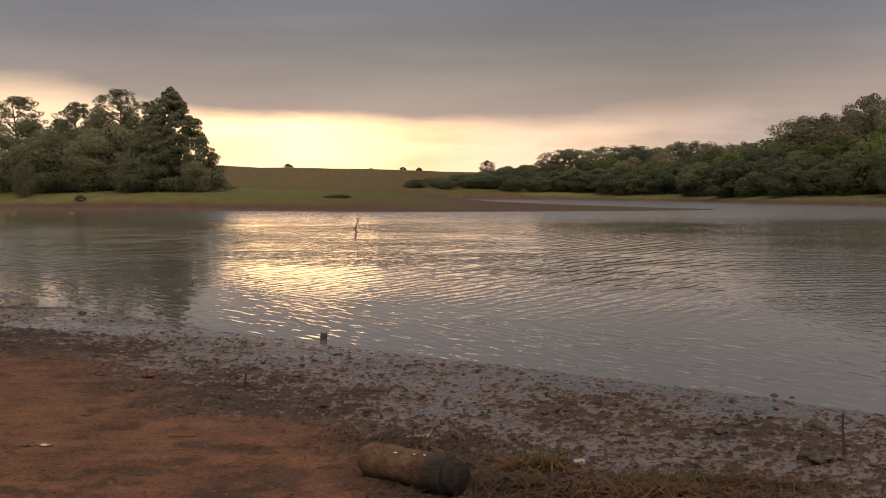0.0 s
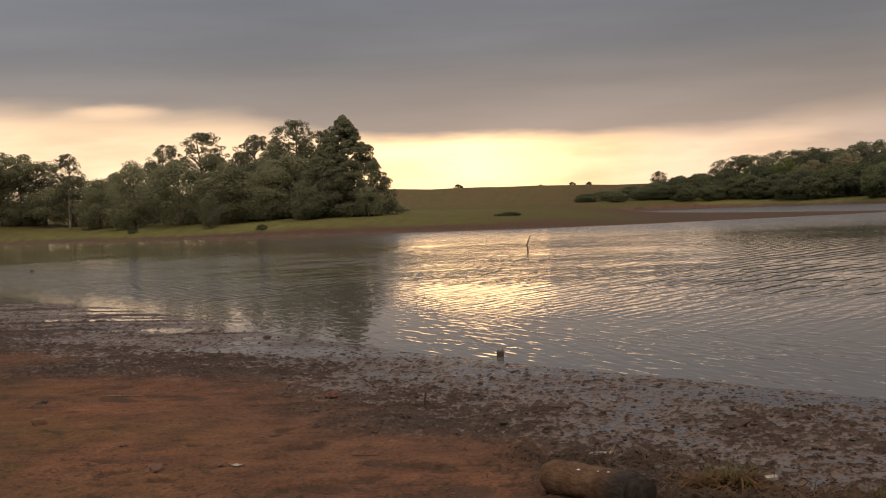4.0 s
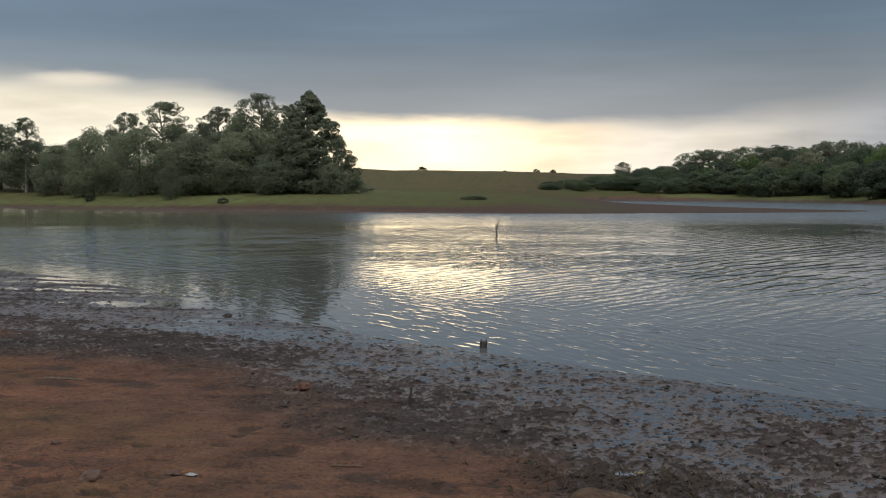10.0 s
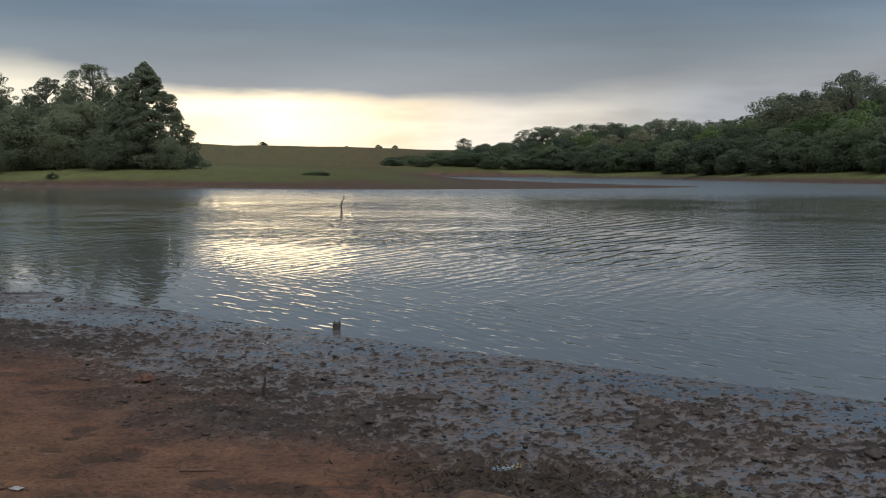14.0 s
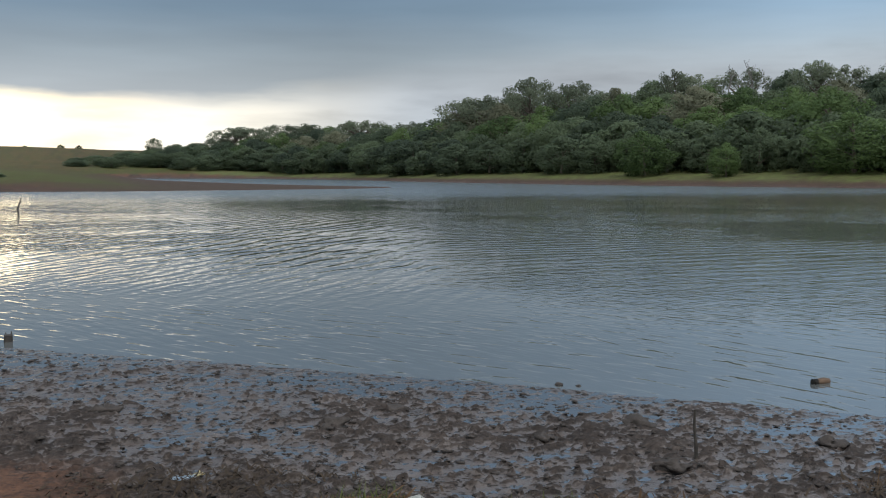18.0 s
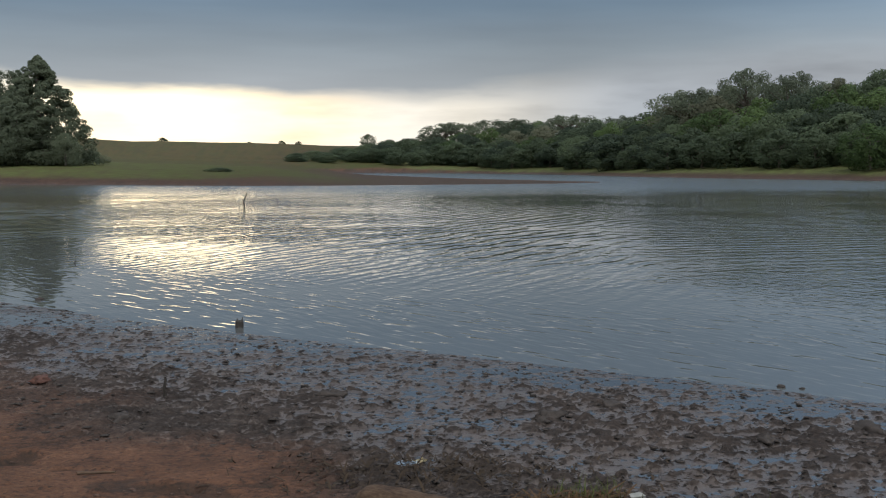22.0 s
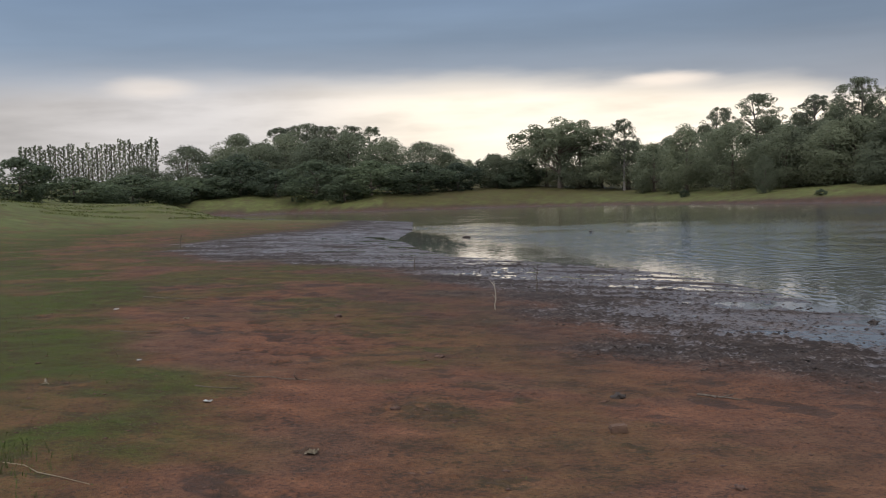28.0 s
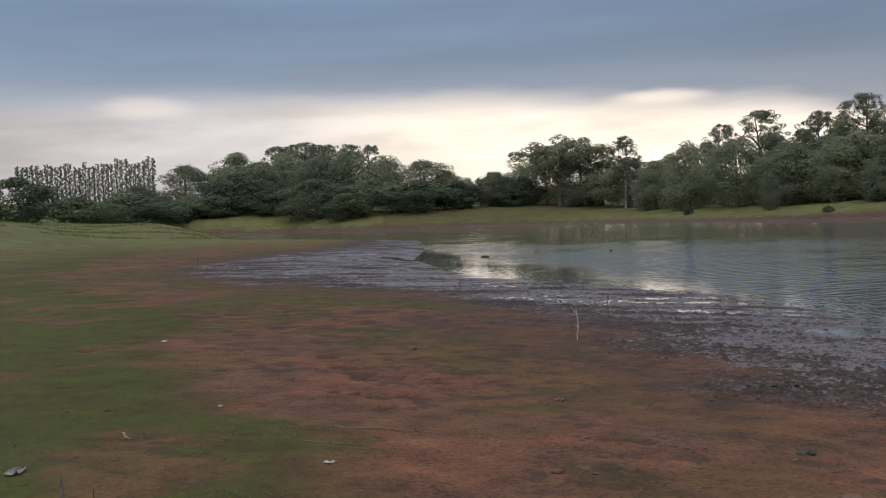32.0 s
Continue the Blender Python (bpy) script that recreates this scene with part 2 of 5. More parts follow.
def ground_material():
    m, n, b = material("ground")
    pos = n.add("ShaderNodeTexCoord").outputs["Object"]
    zone = n.add("ShaderNodeAttribute", attribute_name="zone")
    sp = n.add("ShaderNodeSeparateColor")
    n.link(zone.outputs["Color"], sp.inputs[0])
    grass, mud, wet = sp.outputs[0], sp.outputs[1], sp.outputs[2]
    big, mid, fine = n.noise(pos, 0.35, 4), n.noise(pos, 2.6, 5, 0.6), n.noise(pos, 28.0, 4, 0.65)
    grit = n.noise(pos, 110.0, 2)
    v = n.math("MULTIPLY_ADD", mid, 0.45, n.math("MULTIPLY_ADD", fine, 0.42, n.math("MULTIPLY", big, 0.13)))
    earth = n.ramp(v, [(0.36, (0.033, 0.021, 0.014)), (0.44, (0.083, 0.0435, 0.0275)), (0.55, (0.142, 0.069, 0.0405)), (0.66, (0.208, 0.113, 0.068))])
    sx = n.add("ShaderNodeSeparateXYZ")
    n.link(pos, sx.inputs[0])
    clay = n.math("MULTIPLY", n.step(sx.outputs[0], -2.5, -7.5, 0.25, 1.0), n.step(n.noise(pos, 0.55, 3, 0.55), 0.36, 0.56))
    earth = n.mix(clay, earth, n.mix(1.0, earth, (1.26, 1.10, 0.97), "MULTIPLY"))
    fleck = n.math("MULTIPLY", n.step(n.noise(pos, 13.0, 4, 0.65), 0.53, 0.62), n.step(n.noise(pos, 1.15, 3, 0.6), 0.47, 0.60))
    earth = n.mix(n.math("MULTIPLY", fleck, 0.72), earth, (0.034, 0.025, 0.020))
    earth = n.mix(n.step(n.noise(pos, 34.0, 3, 0.6), 0.57, 0.63, 0.0, 0.68), earth, (0.036, 0.026, 0.021))
    earth = n.mix(n.step(grit, 0.59, 0.66, 0.0, 0.5), earth, (0.045, 0.034, 0.028))
    earth = n.mix(n.step(zone.outputs["Alpha"], 0.75, 0.25, 0.0, 0.62), earth, (0.040, 0.030, 0.024))
    gr = n.ramp(n.math("MULTIPLY_ADD", fine, 0.5, n.math("MULTIPLY", mid, 0.5)), [(0.34, (0.044, 0.031, 0.018)), (0.45, (0.058, 0.050, 0.019)), (0.56, (0.062, 0.074, 0.019)), (0.70, (0.100, 0.100, 0.036))])
    clot = n.noise(pos, 11.0, 3, 0.6)
    sharp = n.math("ADD", n.math("MULTIPLY_ADD", n.math("SUBTRACT", clot, 0.5), 1.5, wet), n.math("MULTIPLY", n.math("SUBTRACT", fine, 0.5), 1.1))
    film = n.step(sharp, 0.10, 0.60)
    bits = n.step(n.noise(pos, 17.0, 4, 0.7), 0.55, 0.62)
    film = n.math("MULTIPLY", film, n.math("MULTIPLY_ADD", bits, -0.75, 1.0))
    pool = n.step(wet, 0.80, 0.92)
    md = n.ramp(v, [(0.36, (0.020, 0.015, 0.012)), (0.5, (0.050, 0.037, 0.030)), (0.66, (0.105, 0.080, 0.066))])
    md = n.mix(film, md, n.ramp(v, [(0.36, (0.044, 0.032, 0.026)), (0.5, (0.080, 0.058, 0.046)), (0.66, (0.128, 0.096, 0.077))]))
    md = n.mix(n.math("MULTIPLY", bits, 0.6), md, (0.022, 0.017, 0.014))
    md = n.mix(pool, md, (0.035, 0.032, 0.030))
    lush = n.add("ShaderNodeAttribute", attribute_name="lush").outputs["Fac"]
    field = n.noise(pos, 0.9, 4, 0.6)
    gl = n.ramp(n.math("MULTIPLY_ADD", field, 0.55, n.math("MULTIPLY_ADD", fine, 0.2, n.math("MULTIPLY", big, 0.25))), [(0.38, (0.086, 0.072, 0.031)), (0.46, (0.104, 0.104, 0.038)), (0.55, (0.120, 0.136, 0.043)), (0.66, (0.166, 0.164, 0.068))])
    tuft = n.math("MULTIPLY_ADD", n.noise(pos, 6.0, 4, 0.65), 0.6, n.math("MULTIPLY", field, 0.4))
    gr = n.mix(n.step(tuft, 0.50, 0.60, 0.0, 0.8), gr, (0.056, 0.077, 0.017))
    gr = n.mix(n.step(tuft, 0.47, 0.38, 0.0, 0.7), gr, (0.055, 0.036, 0.022))
    gr = n.mix(lush, gr, gl)
    tussock = n.math("MULTIPLY_ADD", n.noise(pos, 2.2, 5, 0.7), 0.7, n.math("MULTIPLY", fine, 0.3))
    gr = n.mix(n.step(tussock, 0.54, 0.64, 0.0, 0.55), gr, (0.040, 0.036, 0.018))
    gr = n.mix(n.step(tussock, 0.46, 0.36, 0.0, 0.5), gr, (0.076, 0.100, 0.022))
    gr = n.mix(n.math("MULTIPLY", n.step(n.noise(pos, 24.0, 3, 0.65), 0.53, 0.62, 0.0, 0.6), n.math("SUBTRACT", 1.0, lush)), gr, (0.030, 0.026, 0.014))
    gr = n.mix(1.0, gr, n.mix(lush, (0.92, 0.90, 0.66), (0.88, 0.88, 0.84)), "MULTIPLY")
    col = n.mix(mud, n.mix(grass, earth, gr), md)
    col = n.mix(1.0, col, (0.91, 0.89, 0.88), "MULTIPLY")
    n.link(col, b.inputs["Base Color"])
    dry = n.math("MULTIPLY_ADD", fine, 0.2, 0.78)
    shine_of = n.math("MULTIPLY", film, mud)
    rough = n.mix(pool, n.mix(shine_of, dry, n.math("MULTIPLY_ADD", fine, 0.35, 0.26)), n.math("MULTIPLY_ADD", fine, 0.08, 0.02))
    n.link(rough, b.inputs["Roughness"])
    n.put(b.inputs["Specular IOR Level"], n.math("MULTIPLY_ADD", pool, 0.2, n.math("MULTIPLY_ADD", shine_of, 0.34, 0.10)))
    h = n.math("MULTIPLY_ADD", fine, 0.6, n.math("MULTIPLY", grit, 0.25))
    k = n.add("ShaderNodeBump")
    k.inputs["Distance"].default_value = 0.05
    n.put(k.inputs["Strength"], n.math("MULTIPLY_ADD", pool, -0.55, n.math("MULTIPLY_ADD", shine_of, -0.35, 0.8)))
    n.link(h, k.inputs["Height"])
    level = n.add("ShaderNodeMix", data_type="VECTOR")
    n.put(level.inputs[0], n.math("MAXIMUM", n.math("MULTIPLY", pool, 0.97), n.math("MULTIPLY", shine_of, 0.5)))
    n.link(k.outputs[0], level.inputs[4])
    level.inputs[5].default_value = (0, 0, 1)
    n.link(level.outputs[1], b.inputs["Normal"])
    return m


def water_material():
    m, n, b = material("lake_water")
    pos = n.add("ShaderNodeTexCoord").outputs["Object"]

    def ripples(turn, along, across, seed, detail):
        """Wavelets whose crests run at an angle to the x axis."""
        vr = n.add("ShaderNodeVectorRotate", rotation_type="Z_AXIS")
        n.link(pos, vr.inputs["Vector"])
        vr.inputs["Angle"].default_value = radians(-turn)
        mp = n.add("ShaderNodeMapping")
        n.link(vr.outputs[0], mp.inputs[0])
        mp.inputs["Location"].default_value = (seed, seed * 2.3, 0)
        mp.inputs["Scale"].default_value = (along, across, 1)
        return n.noise(mp.outputs[0], 1.0, detail, 0.5)

    def train(turn, length, seed):
        """A train of waves with crests at an angle to the x axis."""
        vr = n.add("ShaderNodeVectorRotate", rotation_type="Z_AXIS")
        n.link(pos, vr.inputs["Vector"])
        vr.inputs["Angle"].default_value = radians(-turn)
        w = n.add("ShaderNodeTexWave", wave_type="BANDS", bands_direction="Y")
        n.link(vr.outputs[0], w.inputs["Vector"])
        for k, v in (("Scale", 0.314 / length), ("Distortion", 6.5), ("Detail", 2.5), ("Detail Scale", 0.5 / length), ("Phase Offset", seed)):
            w.inputs[k].default_value = v
        return w.outputs["Fac"]

    sx = n.add("ShaderNodeSeparateXYZ")
    n.link(pos, sx.inputs[0])

    def blend(f, p, q):
        k = n.add("ShaderNodeMix")
        for i, v in ((0, f), (2, p), (3, q)):
            n.put(k.inputs[i], v)
        return k.outputs[0]

    off = n.math("MULTIPLY_ADD", sx.outputs[0], 0.65, n.math("MULTIPLY_ADD", sx.outputs[1], 0.76, -10.5))      # metres from the near shore
    wander = n.noise(pos, 0.16, 2)
    side = n.step(n.math("ADD", n.math("MULTIPLY_ADD", sx.outputs[1], -0.22, sx.outputs[0]), n.math("MULTIPLY", wander, 6.0)), 1.0, 6.5)
    calm = n.step(n.noise(pos, 0.11, 2), 0.34, 0.60, 0.40, 1.0)
    near_fine = n.step(sx.outputs[1], 13.0, 32.0, 1.0, 0.12)
    bay_fine = n.step(sx.outputs[1], 20.0, 46.0, 1.0, 0.15)
    left = n.math("MULTIPLY_ADD", train(60, 0.37, 1.0), 0.075, n.math("MULTIPLY_ADD", ripples(58, 0.75, 3.7, 1.0, 2), 0.23, n.math("MULTIPLY", n.math("MULTIPLY", ripples(50, 2.4, 8.5, 5.0, 1), near_fine), 0.13)))
    right = n.math("MULTIPLY_ADD", ripples(-64, 1.3, 4.6, 3.0, 2), 0.20, n.math("MULTIPLY_ADD", ripples(14, 1.0, 3.2, 7.0, 1), 0.16, n.math("MULTIPLY", n.math("MULTIPLY", ripples(-58, 3.0, 9.0, 8.0, 1), near_fine), 0.17)))
    crest = blend(side, n.step(ripples(-54, 1.5, 5.0, 11.0, 1), 0.54, 0.74), n.step(ripples(-74, 1.3, 5.0, 12.0, 2), 0.50, 0.74))
    line = n.math("MULTIPLY", crest, 0.058)
    edge = n.math("MULTIPLY_ADD", ripples(-66, 2.0, 7.0, 13.0, 1), 0.06, line)
    bay = n.math("MULTIPLY_ADD", train(-20, 0.42, 2.0), 0.03, n.math("MULTIPLY_ADD", ripples(40, 0.9, 3.6, 4.0, 2), 0.20, n.math("MULTIPLY", n.math("MULTIPLY", ripples(48, 2.2, 8.0, 6.0, 1), bay_fine), 0.10)))
    out = n.step(off, 5.0, 17.0)
    fade = n.step(sx.outputs[1], 15.0, 40.0, 1.0, 0.34)
    left = n.math("MULTIPLY_ADD", n.math("MULTIPLY", n.math("MULTIPLY", train(57, 0.66, 3.0), out), n.math("MULTIPLY_ADD", n.math("MULTIPLY", n.step(sx.outputs[0], -5.0, 8.0), n.step(sx.outputs[1], 26.0, 50.0)), -0.8, 1.0)), 0.24, n.math("MULTIPLY", left, fade))
    bay = n.math("MULTIPLY_ADD", n.math("MULTIPLY", train(52, 0.62, 5.0), n.math("MULTIPLY", n.step(off, 0.8, 5.0), n.step(sx.outputs[1], 42.0, 75.0, 1.0, 0.25))), 0.27, n.math("MULTIPLY", bay, n.step(sx.outputs[1], 36.0, 66.0, 1.7, 0.35)))
    right = n.math("MULTIPLY_ADD", n.math("MULTIPLY", train(6, 0.75, 6.0), out), 0.085, n.math("MULTIPLY", right, n.step(sx.outputs[1], 20.0, 50.0, 1.0, 0.7)))
    left = blend(n.step(n.math("MULTIPLY_ADD", wander, 8.0, sx.outputs[0]), -14.0, -3.0), n.math("MULTIPLY", bay, 1.05), left)
    h = blend(side, left, right)
    h = blend(n.step(n.math("ADD", n.step(sx.outputs[0], -6.0, -12.0, 0.0, 3.0), n.math("MULTIPLY_ADD", wander, 5.0, off)), 5.5, 10.5), edge, h)
    h = n.math("MULTIPLY", h, n.math("MULTIPLY", calm, 1.35))
    h = n.math("MULTIPLY", h, 0.8)
    wide = n.step(sx.outputs[0], -38.0, -12.0)
    far_out = n.math("MULTIPLY", n.step(sx.outputs[1], 66.0, 96.0, 1.0, 4.0), n.step(sx.outputs[1], 100.0, 150.0, 1.0, 1.8))
    h = n.math("MULTIPLY", h, n.math("MULTIPLY_ADD", n.math("SUBTRACT", far_out, 1.0), wide, 1.0))
    h = n.math("MULTIPLY", h, n.step(sx.outputs[0], -38.0, -10.0, 0.80, 1.0))
    b.inputs["Base Color"].default_value = (0.080, 0.078, 0.072, 1)
    n.put(b.inputs["Roughness"], n.math("MULTIPLY_ADD", n.step(sx.outputs[1], 60.0, 100.0, 0.0, 0.16), wide, n.step(off, 4.0, 30.0, 0.03, 0.05)))
    b.inputs["IOR"].default_value = 1.333
    bump(n, b, h, 1.0, 0.095)
    return m


M_GROUND, M_WATER = ground_material(), water_material()
M_BARK = simple("bark", (0.06, 0.045, 0.033), (0.16, 0.125, 0.095), 3.0, 0.9, 0.6, 0.03)
M_PALE_BARK = simple("pale_bark", (0.09, 0.076, 0.062), (0.21, 0.185, 0.155), 2.0, 0.85, 0.4, 0.02)
M_LEAF_DARK = leaf_material("leaf_dark_green", (0.118, 0.130, 0.082), (0.202, 0.216, 0.128))
M_LEAF = leaf_material("leaf_green", (0.052, 0.066, 0.044), (0.128, 0.152, 0.080))
M_LEAF_LIGHT = leaf_material("leaf_light_green", (0.060, 0.088, 0.032), (0.130, 0.172, 0.060))
M_LEAF_PALE = leaf_material("leaf_pale_tan", (0.12, 0.116, 0.072), (0.21, 0.20, 0.125))
M_LEAF_GREY = leaf_material("leaf_grey_green", (0.108, 0.118, 0.078), (0.180, 0.192, 0.120))

# ---------------------------------------------------------------- plan: the lake's shore and the lie of the land
NEAR_SHORE = [(-165.6, 137.4), (-138, 122), (-112, 107), (-90, 92), (-61, 77), (-44, 55.5), (-36, 44.3), (-26.6, 34.8), (-21.5, 31.4), (-17.6, 29.4), (-15, 28.3), (-12.5, 26.3), (-9, 22.6), (-6.6, 19.6), (-4.7, 17.8), (-3.2, 16.3),
              (-1.7, 15.0), (-0.3, 13.9), (1.5, 12.5), (3.2, 11.1), (4.2, 10.2), (5.8, 8.8), (9, 6.2), (16, 1.5), (30, -8), (60, -14), (95, 0)]
FAR_SHORE = [(95, 0), (115, 35), (100, 74), (84.6, 95), (72, 116), (61, 140), (56.5, 155), (50.5, 179), (48, 221), (33, 260), (12, 274), (4, 262), (10.5, 217), (20, 164), (27.5, 139), (32, 128), (30, 121), (24, 116.2), (13, 111.8),
             (0, 108.2), (-11, 110), (-24, 117), (-34, 122.5), (-50, 130), (-68, 145), (-88, 158), (-108, 164), (-118, 156), (-130, 149), (-150, 150), (-165.6, 137.4)]


def hash2(i, j, seed):
    h = np.sin(i * 127.1 + j * 311.7 + seed * 74.7) * 43758.5453
    return h - np.floor(h)


def vnoise(x, y, seed=0):
    """Value noise, 0 to 1."""
    i, j = np.floor(x), np.floor(y)
    u, v = x - i, y - j
    u, v = u * u * (3 - 2 * u), v * v * (3 - 2 * v)
    a, b = hash2(i, j, seed), hash2(i + 1, j, seed)
    c, d = hash2(i, j + 1, seed), hash2(i + 1, j + 1, seed)
    return (a * (1 - u) + b * u) * (1 - v) + (c * (1 - u) + d * u) * v


def fbm(x, y, octaves=4, seed=0):
    s, amp, tot = 0.0, 1.0, 0.0
    for k in range(octaves):
        s = s + amp * vnoise(x * 2 ** k + 17.3 * k, y * 2 ** k - 9.1 * k, seed + k)
        tot += amp
        amp *= 0.5
    return s / tot


def smooth(v, lo, hi):
    t = np.clip((v - lo) / (hi - lo), 0, 1)
    return t * t * (3 - 2 * t)


def to_line(x, y, pts):
    best = np.full(np.shape(x), 1e9)
    for (ax, ay), (bx, by) in zip(pts, pts[1:]):
        dx, dy = bx - ax, by - ay
        t = np.clip(((x - ax) * dx + (y - ay) * dy) / (dx * dx + dy * dy), 0, 1)
        best = np.minimum(best, np.hypot(x - ax - t * dx, y - ay - t * dy))
    return best


def in_lake(x, y):
    ring = NEAR_SHORE + FAR_SHORE[1:-1]
    inside = np.zeros(np.shape(x), bool)
    for (ax, ay), (bx, by) in zip(ring, ring[1:] + ring[:1]):
        if ay != by:
            inside ^= ((ay > y) != (by > y)) & (x < (bx - ax) * (y - ay) / (by - ay) + ax)
    return inside


def on_spit(x, y):
    """1 on the low sandy spit, which ends at the channel's middle line."""
    middle = np.interp(y, [100, 120, 165, 200, 275], [42, 42, 36, 32, 20])
    return smooth(x, -14, 6) * (x < middle) * (1 - smooth(y, 235, 275))


def land(x, y):
    """Height of the ground, distance from the shore (negative in the lake), and whether it is the far bank, at arrays of places."""
    x, y = np.asarray(x, float), np.asarray(y, float)
    near, far_d = to_line(x, y, NEAR_SHORE), to_line(x, y, FAR_SHORE)
    lake = in_lake(x, y)
    sd = np.minimum(near, far_d)
    sd = sd + (fbm(x * 0.5, y * 0.5, 3, 3) - 0.5) * np.clip(0.35 + sd * 0.02, 0.35, 1.5)
    d = np.where(lake, 0, np.maximum(sd, 0))
    far = far_d < near
    r = np.hypot(x, y)
    beach = 0.42 * (1 - np.exp(-d / 6.0)) + 0.011 * np.minimum(d, 30) + 3.6 * smooth(d, 15, 56) * (0.12 + 0.88 * smooth(np.degrees(np.arctan2(-2.0 - x, np.maximum(y - 2.6, 0.1))), 49, 60))
    bank = (1.85 + 0.9 * smooth(-x, 10, 45) + 0.6 * smooth(x, 35, 60)) * (1 - np.exp(-d / 11.0)) * (1 - 0.94 * on_spit(x, y))
    hill = 8.0 * smooth(d, 12, 95) * smooth(x, -5, 60)
    bank = bank + 1.3 * smooth(-x, 92, 125) * (1 - np.exp(-d / 7.0))
    end = smooth(-x, 150, 215)
    bearing = np.degrees(np.arctan2(-2.0 - x, np.maximum(y - 2.6, 0.1)))
    z = np.where(far, bank + hill, beach * (1 - end) + bank * end)
    z = z + np.where(far, 0, 2.2) * smooth(r, 100, 190) * smooth(bearing, 47.0, 51.5) * smooth(d, 2, 10) * (1 - end)
    z = z + 11.0 * smooth(r, 215, 620) * smooth(y, -200, 150) * (1 + 0.0006 * np.clip(-x, -150, 150)) * (1 - smooth(x, -10, 70))
    z = z + (fbm(x * 0.06, y * 0.06, 3, 11) - 0.5) * np.clip(d * 0.02, 0, 0.7) * (1 - on_spit(x, y))
    z = np.where(lake, -np.minimum(1.5, 0.05 + 0.09 * np.abs(sd)), z)
    return z, np.where(lake, -np.abs(sd), d), far


def ground_z(x, y):
    return float(land([x], [y])[0][0])


def mud_width(x):
    return (4.8 + 0.20 * np.clip(-x - 5, 0, 25)) * (1 - 0.4 * smooth(-x, 34, 58)) + 2.0 * smooth(x, -1.6, 0.8)


def mesh_of(name, verts, faces, mat, smooth_shade=False):
    me = bpy.data.meshes.new(name)
    verts, faces = np.asarray(verts, np.float32), np.asarray(faces, np.int32)
    k = faces.shape[1]
    me.vertices.add(len(verts))
    me.vertices.foreach_set("co", verts.ravel())
    me.loops.add(faces.size)
    me.loops.foreach_set("vertex_index", faces.ravel())
    me.polygons.add(len(faces))
    me.polygons.foreach_set("loop_start", np.arange(0, faces.size, k, dtype=np.int32))
    if smooth_shade:
        me.polygons.foreach_set("use_smooth", np.ones(len(faces), bool))
    me.update(calc_edges=True)
    me.materials.append(mat)
    return me


SCUFFS = [(-2.4, 6.18, 0.16), (-1.98, 6.44, 0.13), (-1.3, 6.1, 0.24), (-1.79, 7.54, 0.13), (-1.37, 7.57, 0.13), (-4.1, 7.74, 0.12), (-3.31, 6.46, 0.09), (-6.65, 8.85, 0.5), (-5.0, 7.5, 0.28),
          (-4.04, 7.58, 0.13), (-4.82, 8.63, 0.16), (-10.1, 12.17, 0.40), (-9.42, 12.71, 0.32), (-7.71, 12.52, 0.22), (-6.44, 7.36, 0.12), (-6.38, 9.69, 0.22)]


